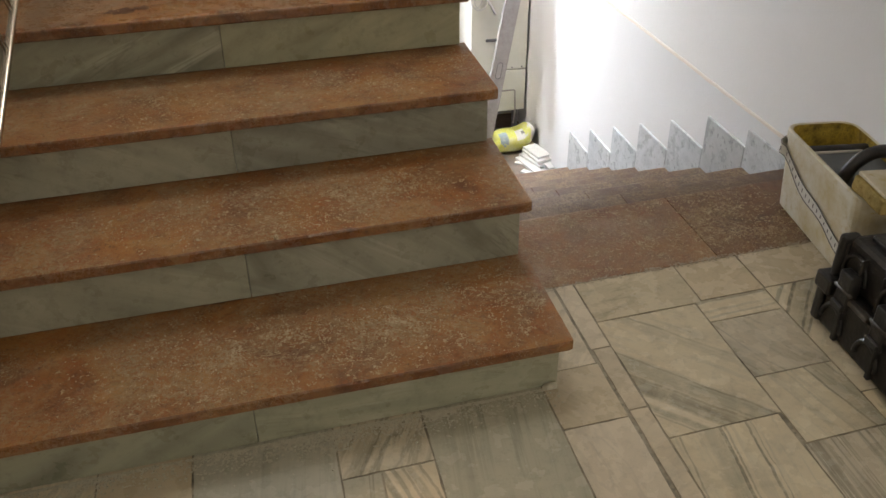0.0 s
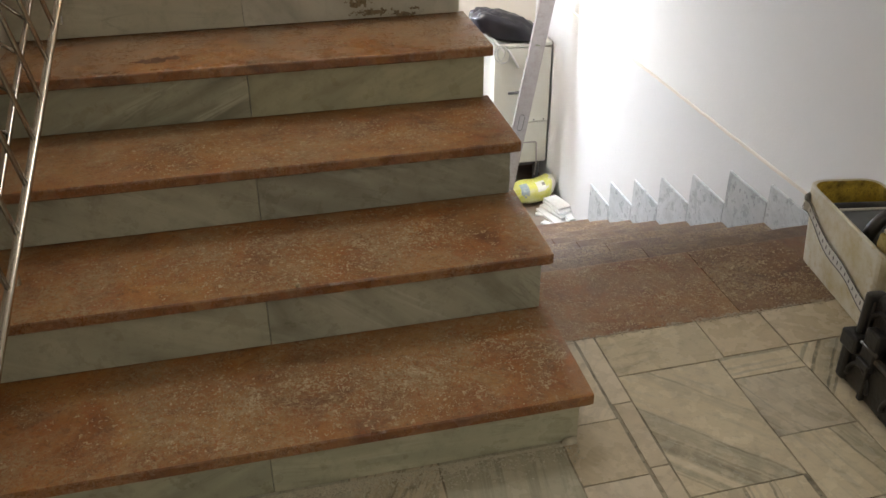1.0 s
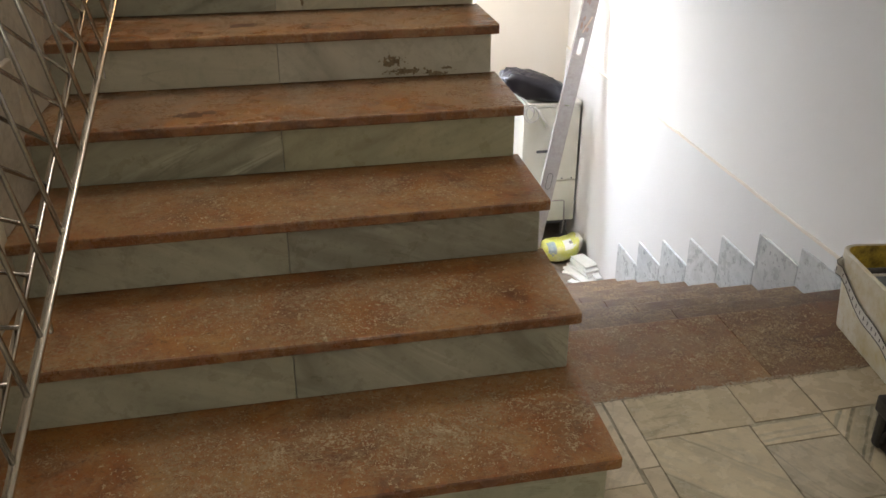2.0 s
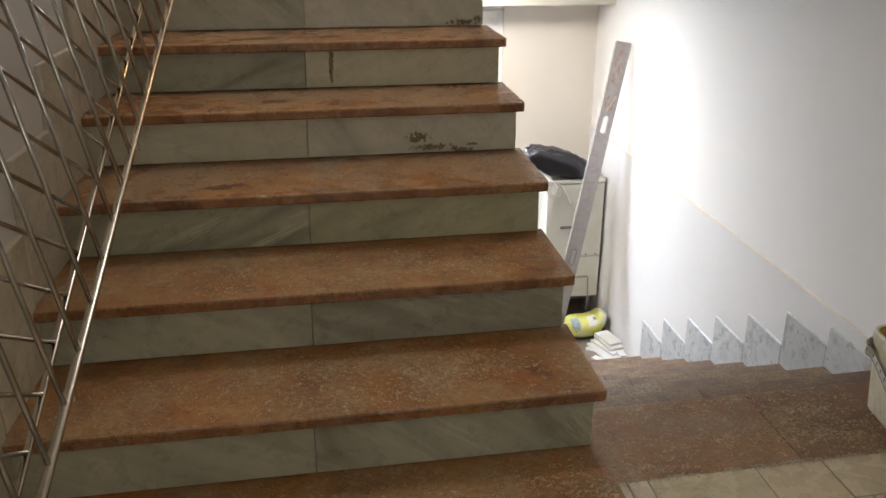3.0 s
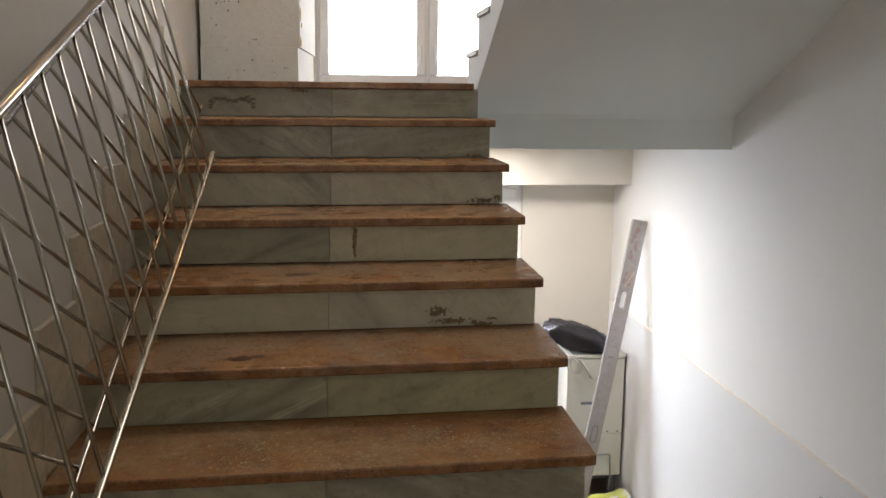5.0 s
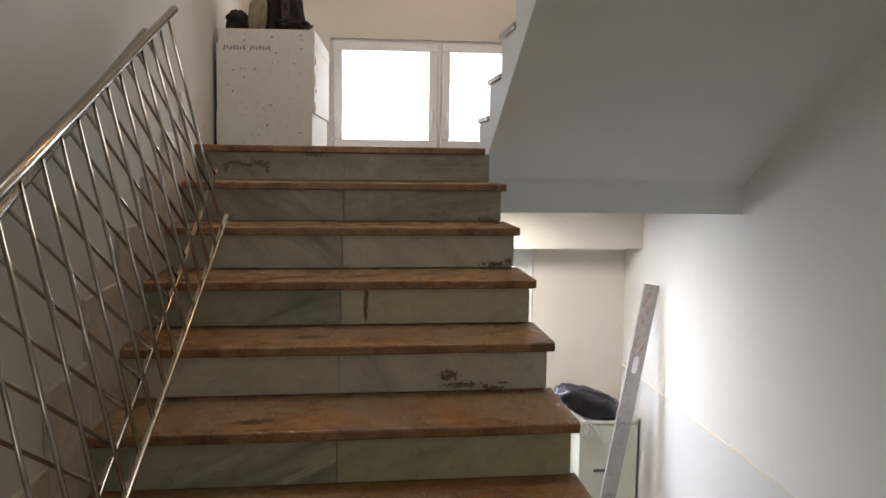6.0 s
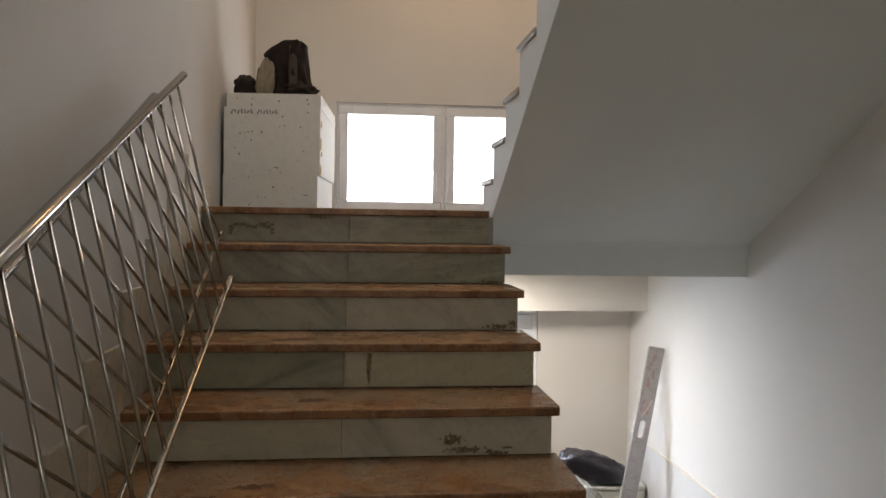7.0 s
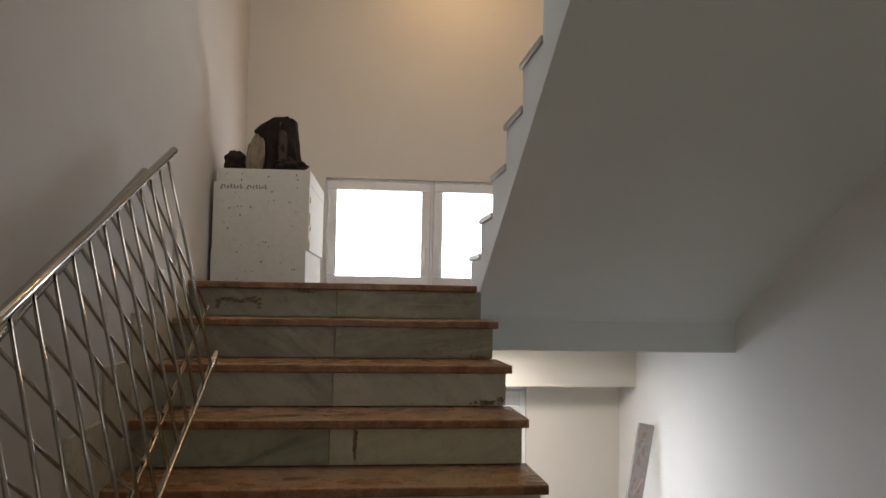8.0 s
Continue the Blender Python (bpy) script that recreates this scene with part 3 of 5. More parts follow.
# landings
structure("landing_upper", box(NICHE, 2.66, 1.162, -0.029, FAR, HALF - 0.032), SOFFIT, "upper half landing slab", "landing")
structure("landing_upper_floor", box(NICHE, 2.95, HALF - 0.03, RIGHT, FAR, HALF), LANDING, "stone floor of the upper half landing", "floor")
structure("landing_beam", box(NICHE, 4.472, 0.823, RIGHT, FAR, 1.160), FAR_WALL, "cream painted beam under the upper half landing", "beam")
structure("landing_lower_floor", box(NICHE, 3.40, LOW - 0.2, RIGHT, FAR, LOW), LANDING, "worn brown stone floor of the lower half landing", "floor")
structure("floor", box(LEFT, BACK, -0.18, RIGHT, 0.50, -0.0022), JOINT, "dirty mortar bed of the hall floor", "floor")

# ---- upper flight, seen from below ----
E0 = 3.002
upper = thing("stair_flight", (0.6, 1.7, HALF), "grey painted underside of the next stair flight", "stairs", kind="structure")
outline = [(2.915, 1.162), (2.912, 1.315), (2.885, 1.338), (0.30, 2.636), (0.30, 2.97 - 0.03)]
for m in range(8, -1, -1):
    outline += [(E0 - m * D + OVER * -1, (10 + m) * H - 0.044), (E0 - m * D - OVER, (9 + m) * H - 0.044)]
outline += [(FAR, HALF - 0.032), (FAR, 1.162)]
part("flight_body", prism(outline, -0.027, RIGHT), SOFFIT, upper)
for m in range(0, 9):
    y, z = E0 - m * D, (10 + m) * H - 0.014
    part("tread", box(-0.036, y - D - OVER + 0.002, z - 0.026, RIGHT - 0.002, y, z, 0.004), STONE_GREY, upper)

# ---- the flight going up ----
up = thing("stair_flight", (-0.66, 1.3, 0), "marble stair flight with red treads and grey risers", "stairs", kind="structure")
outline = [(OVER + 0.02, -0.014)]
for k in range(1, 10):
    y, z = nose(k)
    outline.append((y + OVER + 0.02, z - 0.032))
    if k < 9:
        outline.append((nose(k + 1)[0] + OVER + 0.02, z - 0.032))
outline += [(2.66, HALF - 0.032), (2.66, 1.1), (0.75, 0.02), (0.5, -0.14), (OVER + 0.02, -0.14)]
part("flight_body", prism(outline, LEFT, -0.022), CONCRETE, up)


def tread(x0, x1, y, y1, z, seed, way=1):
    """A tread slab whose front edge is eased, worn and chipped in places; way tells to which side its nose points."""
    o = bmesh.new()
    count = int((x1 - x0) / 0.009)
    rows_ = []
    for i in range(count + 1):
        x = x0 + (x1 - x0) * i / count
        e = 0.0022 * max(0.0, noise.noise((x * 45, seed * 3.1, 0)) - 0.1) + 0.005 * max(0.0, noise.noise((x * 17, seed * 5.3, 4)) - 0.48) + 0.0006 * noise.noise((x * 160, seed, 2))
        w = 0.003 if i in (0, count) else 0.0
        rows_.append([o.verts.new((x, y + way * dy_, z + dz)) for dy_, dz in ((way * (y1 - y), 0), (0.006 + 2 * e + w, 0), (0.0018 + 1.5 * e + w, -0.0015 - e), (w, -0.0060 - e), (w, -0.026), (0.004 + w, -0.030), (way * (y1 - y), -0.030))])
    n = len(rows_[0])
    for a, c in zip(rows_, rows_[1:]):
        for i in range(n):
            j = (i + 1) % n
            f = o.faces.new((a[i], a[j], c[j], c[i]))
            # front and underside take the edge marble with shade in its colour
            f.material_index = 1 if i in (2, 3, 4, 5) else 0
    o.faces.new(rows_[0])
    o.faces.new(rows_[-1][::-1])
    for f in o.faces:
        if len(f.verts) > 4:
            f.material_index = 1
    bmesh.ops.recalc_face_normals(o, faces=o.faces[:])
    me = mesh_of(o, "tread")
    return me


joints = {6: (-0.700, -0.612), 1: (-0.72,)}
for k in range(1, 10):
    y, z = nose(k)
    x1 = -0.05 if k == 9 else 0.0
    y1 = 3.01 if k == 9 else nose(k + 1)[0] + OVER + 0.018
    part("tread", tread(LEFT + 0.004, x1, y, y1, z, k), TREAD_DUSTY if k < 4 else TREAD, up, "dusty red marble tread" if k < 4 else "red marble tread")
    lo = 0.001 if k == 1 else nose(k - 1)[1] + 0.003
    xs = [LEFT + 0.004, *joints.get(k, (-0.700,)), -0.05 if k == 9 else -0.018]
    for i, (a, c) in enumerate(zip(xs, xs[1:])):
        dy = random.uniform(-0.001, 0.001)
        stone = RISER_PALE if (k, i) in ((5, 0), (5, 1), (6, 1), (6, 2), (7, 1)) else RISER_DARK if (k, i) in ((9, 0), (9, 1), (8, 0), (8, 1), (6, 0), (4, 0), (3, 1), (1, 0)) else RISER
        part("riser_slab", box(a + 0.0008, y + OVER + dy, lo, c - 0.0008, y + OVER + 0.02, z - 0.031, 0.0008), stone, up)

# stepped skirting along the left wall
skirt = thing("skirting", (LEFT, 1.3, 0.4), "stepped marble skirting on the stair wall", "skirting", kind="structure")
for k in range(1, 9):
    y, z = nose(k)
    y += SKEW * LEFT
    y_next = nose(k + 1)[0] + SKEW * LEFT
    part("skirting_slab", box(LEFT, y + 0.045, z + 0.001, LEFT + 0.016, y_next + 0.034, z + 0.362 + 0.006 * math.sin(5 * k), 0.003), SKIRT, skirt)
part("skirting_slab", box(LEFT, 2.59, HALF + 0.001, LEFT + 0.016, 2.86, HALF + 0.09, 0.003), SKIRT, skirt)

# ---- the flight going down ----
down = thing("stair_flight", (0.68, 2.0, -0.8), "worn red marble stair flight leading down", "stairs", kind="structure")
outline = [(0.47, -0.032)]
for m in range(0, 9):
    outline += [(NOSE0 + m * D - OVER - 0.02, -m * H - 0.032), (NOSE0 + m * D - OVER - 0.02, -(m + 1) * H - 0.032)]
outline += [(3.40, LOW - 0.032), (3.40, LOW - 0.2), (0.47, -0.25)]
part("flight_body", prism(outline, 0.004, RIGHT), CONCRETE, down)
for m in range(0, 9):
    y1, z = NOSE0 + m * D, -m * H
    y0 = 0.4795 if m == 0 else y1 - D - OVER - 0.018
    for a, c in ((0.006, 0.62), (0.62, RIGHT - 0.002)):
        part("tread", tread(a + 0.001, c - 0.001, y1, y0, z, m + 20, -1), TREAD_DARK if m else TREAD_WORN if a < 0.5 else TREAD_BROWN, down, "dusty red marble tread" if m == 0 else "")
    part("riser_slab", box(0.006, y1 - OVER - 0.02, z - H + 0.001, RIGHT - 0.002, y1 - OVER, z - 0.031, 0.0015), RISER, down)
skirt2 = thing("skirting", (RIGHT, 2.3, -0.7), "stepped grey-white marble skirting on the white wall", "skirting", kind="structure")
for m in range(1, 9):
    y1, z = NOSE0 + m * D + 0.002, -m * H
    top = z + (0.257 if m > 2 else 0.175)
    part("skirting_slab", box(RIGHT - 0.016, y1 - D + 0.001, z + 0.001 - (H if m < 8 else 0), RIGHT, y1 - 0.001, top, 0.0025), CARRARA, skirt2)
part("skirting_slab", box(RIGHT - 0.016, NOSE0 - 0.37, 0.001, RIGHT, NOSE0 + 0.002, 0.10, 0.0025), CARRARA, skirt2)

# dado: a slightly proud lower coat of plaster with a yellowed upper edge
structure("trim_dado", box(RIGHT - 0.006, BACK + 0.01, LOW + 0.001, RIGHT + 0.02, FAR, -0.1005), DADO, "white lower coat of wall paint", "trim")
edge = box(RIGHT - 0.010, BACK + 0.01, -0.100, RIGHT + 0.02, FAR - 0.002, -0.0865, 0.003)
bmesh.ops.subdivide_edges(edge, edges=[e for e in edge.edges if abs(e.verts[0].co.y - e.verts[1].co.y) > 1], cuts=220)
for v in edge.verts:
    v.co.z += 0.0035 * noise.noise((v.co.y * 6, 0, 3)) + 0.002 * noise.noise((v.co.y * 25, v.co.x * 90, 1))
    v.co.x += 0.0022 * noise.noise((v.co.y * 18, v.co.z * 60, 7))
structure("trim_dado_edge", edge, FILLER, "yellowed filler line along the wall", "trim")


# ---- railings leaning on the wall ----
def railing(label, b, t, v, y_low, y_high, t_low, t_high, first, step, lean, more, low_flat):
    """A steel railing: b and t are points of its two rails, v their direction; bars from the top rail's y; lean + more * y is what they go on along y."""
    def at(p, y):
        k = y - p[1]
        return Vector((p[0] + k * v[0], y, p[2] + k * v[2]))
    ob = thing("railing", at(b, y_low), label, "railing", group="loose stair railings")
    part("handrail", tube([at(t, t_low), at(t, (t_low + t_high) / 2), at(t, t_high)], 0.0140, 18), STEEL, ob, smooth=True)
    d = Vector(v).normalized()
    across = (Vector((1, 0, 0)) - d * d.x).normalized()
    m = Matrix((across, d, across.cross(d))).transposed().to_4x4()
    p, q_ = at(b, y_low), at(b, y_high)
    m.translation = (p + q_) / 2
    half = (q_ - p).length / 2
    part("bottom_rail", box(-low_flat, -half, -low_flat * 0.8, low_flat, half, low_flat * 0.8, 0.0035, m=m, seg=3), STEEL_RAIL, ob, smooth=True)
    y = first
    while y > t_low + 0.03:
        foot_ = y + lean + more * y
        if y_low + 0.02 < foot_ < y_high - 0.005:
            part("baluster", rod(at(t, y), at(b, foot_), 0.0053, 12), STEEL, ob, smooth=True)
        y -= step
    return ob


rail_b = railing("brushed steel railing with slanted bars leaning against the wall", (-1.226, 2.107, 1.298), (-1.320, 1.336, 1.7535), (0.007, 1, 0.432),
                 -0.865, 2.27, -1.62, 1.475, 1.4615, 0.1255, 0.771, 0.0, 0.0075)
rail_a = railing("brushed steel railing with straight bars leaning in front of another", (-1.0825, 1.454, 1.187), (-1.270, 1.578, 1.880), (0.0204, 1, 0.3965),
                 -1.36, 1.552, -1.24, 1.676, 1.578, 0.114, -0.124, 0.0, 0.0082)
for y in (0.02, 0.72, 1.535):
    x, z = -1.0825 + 0.0204 * (y - 1.454), 1.187 + 0.3965 * (y - 1.454)
    part("mounting_pin", rod((x, y, z - 0.035), (x, y, z), 0.006, 10), STEEL, rail_a)

# ---- upper half landing ----
foam = thing("foam_board_stack", (-1.12, 3.8, HALF), "stack of white polystyrene boards with dark specks on the landing", "insulation boards")
turn = Matrix.Translation((-0.872, 3.305, 0)) @ pose(0, 0, 0, 0, 0, -2.6)
zz = HALF + 0.001
for hgt, dx0, dx1, dy in ((0.180, -0.012, 0.0, -0.0036), (0.360, -0.008, 0.012, -0.004), (0.075, 0.006, 0.014, -0.002)):
    b = box(-0.505 + dx0, dy, zz, dx1 - 0.012, dy + 1.0, zz + hgt - 0.0003, 0.0009, m=turn)
    part("foam_board", b, EPS, foam)
    rnd = random.Random(int(hgt * 1000))
    for i in range(int(hgt * 105)):
        r = rnd.choice((0.0016, 0.0022, 0.003, 0.0045))
        x, z = rnd.uniform(-0.49, -0.03), rnd.uniform(zz + 0.012, zz + hgt - 0.014)
        f = lump((0, 0, 0), (r, 0.002, r * rnd.uniform(0.7, 1.5)), i, 0.4, 2, 1)
        bmesh.ops.transform(f, matrix=turn @ Matrix.Translation((x, dy, z)), verts=f.verts)
        part("foam_bead", f, SPECK, foam)
    zz += hgt
# two unreadable printed words, as bars
for x0, x1 in ((-0.475, -0.355), (-0.335, -0.225)):
    for i in range(7):
        a = x0 + (x1 - x0) * i / 7
        lean_ = Matrix.Translation((a, 0, HALF + 0.517)) @ pose(0, 0, 0, 0, (24, -20, 6, 0, -14, 18, -6)[i], 0)
        b = box(0, -0.0050, -0.013 + 0.003 * (i % 2), (x1 - x0) / 15, -0.0035, 0.013 - 0.003 * (i % 3), m=turn @ lean_)
        if i % 3 != 1:
            box(0, -0.0051, (-0.010, 0.006, 0.0)[i % 3], (x1 - x0) / 9, -0.0036, (-0.005, 0.011, 0.004)[i % 3], bm=b, m=turn @ lean_)
        part("print_bar", b, INK, foam, "unreadable dark print" if i == 0 else "")
for y, z, r in ((0.03, HALF + 0.35, 0.035), (0.03, HALF + 0.21, 0.03), (0.05, HALF + 0.46, 0.02), (0.08, HALF + 0.3, 0.014)):
    f = lump((0, 0, 0), (0.004, r * 0.5, r), y * 100 + z, 0.5, 2, 2)
    bmesh.ops.transform(f, matrix=turn @ Matrix.Translation((0.001, y, z)), verts=f.verts)
    part("glue_blob", f, GLUE, foam, "yellow glue", smooth=True)

coat = thing("jacket", (-1.1, 3.5, HALF + 0.61), "dark brown jacket heaped on the foam boards", "jacket")
top = HALF + 0.615
LEATHER = simple("brown_leather", (0.07, 0.04, 0.03), 0.6, 0, 0.5, 20)


def drape(levels, y, depth, seed, fold):
    """A standing heap of cloth: rings between two sides at given heights, with upright folds."""
    loops_ = []
    fine = []
    for (z0, a0, c0), (z1, a1, c1) in zip(levels, levels[1:]):
        for i in range(4):
            f = i / 4
            fine.append((z0 + (z1 - z0) * f, a0 + (a1 - a0) * f, c0 + (c1 - c0) * f))
    fine.append(levels[-1])
    for z, a, c in fine:
        ring_ = []
        for i in range(40):
            t = 2 * math.pi * i / 40
            cx, cy = math.cos(t), math.sin(t)
            wob = 1 + fold * noise.noise((cx * 2.2 + seed, cy * 2.2, z * 5)) + 0.4 * fold * noise.noise((cx * 6 + seed, cy * 6, z * 11))
            rx = (c - a) / 2
            ring_.append(((a + c) / 2 + rx * math.copysign(abs(cx) ** 0.8, cx) * (1 + (wob - 1) * 0.35), y + depth * min(1.0, rx / 0.06) * math.copysign(abs(cy) ** 0.8, cy) * wob, z))
        loops_.append(ring_)
    return loft(loops_)


part("body", drape([(top + 0.001, -1.168, -0.908), (top + 0.033, -1.16, -0.912), (top + 0.076, -1.145, -0.935), (top + 0.131, -1.14, -0.948), (top + 0.185, -1.165, -0.955), (top + 0.229, -1.185, -0.955),
                    (top + 0.267, -1.155, -0.958), (top + 0.300, -1.11, -0.960), (top + 0.316, -1.07, -0.985)], 3.50, 0.10, 3, 0.65), DARK_CLOTH, coat, smooth=True)
part("hood", drape([(top + 0.060, -1.225, -1.10), (top + 0.109, -1.228, -1.06), (top + 0.164, -1.222, -1.04), (top + 0.207, -1.195, -1.03), (top + 0.245, -1.155, -1.03), (top + 0.273, -1.11, -1.04)], 3.53, 0.085, 8, 0.6), DARK_CLOTH, coat, smooth=True)
part("sleeve", lump((-1.295, 3.50, top + 0.055), (0.062, 0.075, 0.068), 5, 0.25, 2.0, 4, top + 0.001, 0.8), DARK_CLOTH, coat, smooth=True)
part("sleeve_fold", lump((-1.235, 3.50, top + 0.04), (0.055, 0.06, 0.05), 7, 0.25, 2.0, 4, top + 0.001, 0.8), DARK_CLOTH, coat, smooth=True)
part("lining", drape([(top + 0.001, -1.225, -1.152), (top + 0.055, -1.228, -1.134), (top + 0.109, -1.222, -1.122), (top + 0.164, -1.206, -1.127), (top + 0.202, -1.188, -1.147), (top + 0.216, -1.172, -1.167)], 3.425, 0.04, 2, 0.9), TAN_CLOTH, coat, "tan lining", smooth=True)
part("hem", lump((-0.985, 3.44, top + 0.03), (0.085, 0.07, 0.05), 6, 0.4, 2.4, 4, top + 0.001, 0.8), DARK_CLOTH, coat, smooth=True)
part("collar_strip", lump((-1.03, 3.415, top + 0.14), (0.024, 0.022, 0.15), 4, 0.25, 2.0, 3, None, 0.8), LEATHER, coat, "brown strip", smooth=True)

low_lamp = thing("ceiling_lamp", (0.10, 3.92, 1.162), "round ceiling lamp under the upper half landing", "ceiling lamp", "landing lamps")
part("base", rod((0.10, 3.92, 1.130), (0.10, 3.92, 1.161), 0.12, 24), PVC, low_lamp)
part("shade", lump((0.10, 3.92, 1.122), (0.13, 0.13, 0.035), 0, 0.0, 1, 3), LAMP, low_lamp, smooth=True)
lamp = thing("ceiling_lamp", (0.10, 4.18, TOP), "round warm ceiling lamp over the half landing", "ceiling lamp", "landing lamps")
part("base", rod((0.10, 4.18, TOP - 0.03), (0.10, 4.18, TOP - 0.001), 0.13, 24), PVC, lamp)
part("shade", lump((0.10, 4.18, TOP - 0.05), (0.14, 0.14, 0.07), 0, 0.0, 1, 3), LAMP, lamp, smooth=True)

# ---- lower half landing ----
cab = thing("cabinet", (1.12, 4.55, LOW), "old off-white enamelled metal cabinet on the lower landing", "cabinet")
CX0, CX1, CY0, CY1, CZ0, CZ1 = 0.915, 1.335, 4.36, 4.80, -1.30, -0.375
part("body", box(CX0 + 0.004, CY0 + 0.018, CZ0, CX1 - 0.004, CY1, CZ1 - 0.03, 0.006), CABINET, cab)
part("top", box(CX0 - 0.004, CY0 - 0.006, CZ1 - 0.03, CX1 + 0.004, CY1, CZ1, 0.008, seg=2), CABINET, cab)
door = part("door", box(CX0, CY0, -0.97, CX1, CY0 + 0.017, CZ1 - 0.033, 0.006, seg=2), CABINET, cab)
part("handle", box(1.02, CY0 - 0.012, -0.745, 1.115, CY0 - 0.001, -0.725, 0.003), GASKET, door, "dark recessed handle")
part("drawer", box(CX0, CY0, CZ0 + 0.004, CX1, CY0 + 0.017, -0.975, 0.006, seg=2), CABINET, cab)
for x in (1.225, 1.30):
    part("screw", rod((x, CY0 - 0.004, -0.955), (x, CY0 + 0.002, -0.955), 0.006, 8), GASKET, cab)
part("bracket", tube([(1.15, CY0 - 0.006, -1.13), (1.245, CY0 - 0.006, -1.13), (1.255, CY0 - 0.006, -1.14), (1.26, CY0 - 0.006, -1.30), (1.25, CY0 - 0.006, -1.40)], 0.006, 6), ALU, cab, smooth=True)
for x in (CX0 + 0.05, CX1 - 0.06):
    for y in (CY0 + 0.05, CY1 - 0.06):
        part("leg", box(x - 0.02, y - 0.02, LOW, x + 0.02, y + 0.02, CZ0, 0.004), GASKET, cab)
part("base_frame", box(CX0 + 0.03, CY0 + 0.03, CZ0 - 0.03, CX1 - 0.05, CY1, CZ0 + 0.001), GASKET, cab)

sheet = thing("plastic_bag", (1.05, 4.5, CZ1), "crumpled black plastic bag lying on the cabinet", "bag")
o = lump((1.015, 4.48, CZ1 + 0.095), (0.25, 0.15, 0.095), 11, 0.20, 1.6, 4, None, 0.75)
for v in o.verts:
    v.co.z += (1.015 - v.co.x) * 0.26 + 0.022 * noise.noise((v.co.x * 16, v.co.y * 26, v.co.z * 16)) + 0.008 * noise.noise((v.co.x * 45, v.co.y * 60, v.co.z * 45))
    v.co.z = max(v.co.z, CZ1 + 0.001)
part("body", o, BLACK_SHEET, sheet, smooth=True)
part("fold", lump((0.885, 4.44, CZ1 + 0.145), (0.12, 0.09, 0.070), 17, 0.25, 2.2, 4, CZ1 + 0.001, 0.75), BLACK_SHEET, sheet, smooth=True)

flex = thing("cable", (0.97, 4.33, CZ1), "white cable coiled with a plug end on the cabinet edge", "cable")
part("stick", rod((0.86, 4.40, CZ1 + 0.09), (0.985, 4.34, CZ1 - 0.055), 0.009, 8), PVC, flex)
loops = []
for i in range(60):
    a = i / 60 * 6 * math.pi
    loops.append((0.955 + 0.045 * math.cos(a) + 0.02 * math.sin(a * 0.37), 4.335 - 0.0004 * i, CZ1 - 0.06 + 0.055 * math.sin(a) + 0.012 * math.cos(a * 0.5)))
part("coil", tube(loops, 0.0035, 6), simple("grey_cable", (0.5, 0.5, 0.5), 0.5), flex, smooth=True)
part("tail", tube([(0.985, 4.338, CZ1 - 0.02), (1.02, 4.34, CZ1 - 0.05), (1.06, 4.34, CZ1 - 0.12), (1.085, 4.342, CZ1 - 0.17)], 0.008, 6), PVC, flex, smooth=True)

# spirit level: two metres long, leaning on the wall; built lying along z, then tilted
lev = thing("spirit_level", (0.88, 4.2, LOW), "long scratched aluminium spirit level leaning on the wall", "spirit level")
foot, head = Vector((0.947, 4.12, LOW + 0.010)), Vector((1.309, 4.12, 0.616))
ax = (head - foot)
length = ax.length
zl = ax.normalized()
yl = Vector((0, 1, 0))
xl = yl.cross(zl)
LM = Matrix((xl, yl, zl)).transposed().to_4x4()
LM.translation = foot


def slotted(length, width, thick, slots):
    """A flat bar with rounded slots through it."""
    o = bmesh.new()
    cuts = sorted(slots)
    edges = [0.0]
    pieces = []
    z = 0.0
    for c in cuts:
        pieces.append((z, c - 0.07, False))
        pieces.append((c - 0.07, c + 0.07, True))
        z = c + 0.07
    pieces.append((z, length, False))
    for a, c, hole in pieces:
        if not hole:
            box(-width / 2, -thick / 2, a, width / 2, thick / 2, c, bm=o)
            continue
        mid, hw, hl = (a + c) / 2, 0.021, 0.06
        ring = []
        n = 24
        for i in range(n):
            t = 2 * math.pi * i / n + math.pi / n
            x, zc = math.cos(t) * hw, math.sin(t) * hw + (hl - hw) * (1 if math.sin(t) > 0 else -1)
            ox, oz = math.cos(t), math.sin(t)
            k = max(abs(ox) / (width / 2), abs(oz) / 0.07)
            ring.append((x, zc + mid, ox / k, oz / k + mid))
        rows_ = []
        for y in (-thick / 2, thick / 2):
            rows_.append(([o.verts.new((r[0], y, r[1])) for r in ring], [o.verts.new((r[2], y, r[3])) for r in ring]))
        for i in range(n):
            j = (i + 1) % n
            for (inn, out) in rows_:
                o.faces.new((inn[i], inn[j], out[j], out[i]))
            o.faces.new((rows_[0][0][i], rows_[0][0][j], rows_[1][0][j], rows_[1][0][i]))
            o.faces.new((rows_[0][1][i], rows_[0][1][j], rows_[1][1][j], rows_[1][1][i]))
    bmesh.ops.recalc_face_normals(o, faces=o.faces[:])
    return o


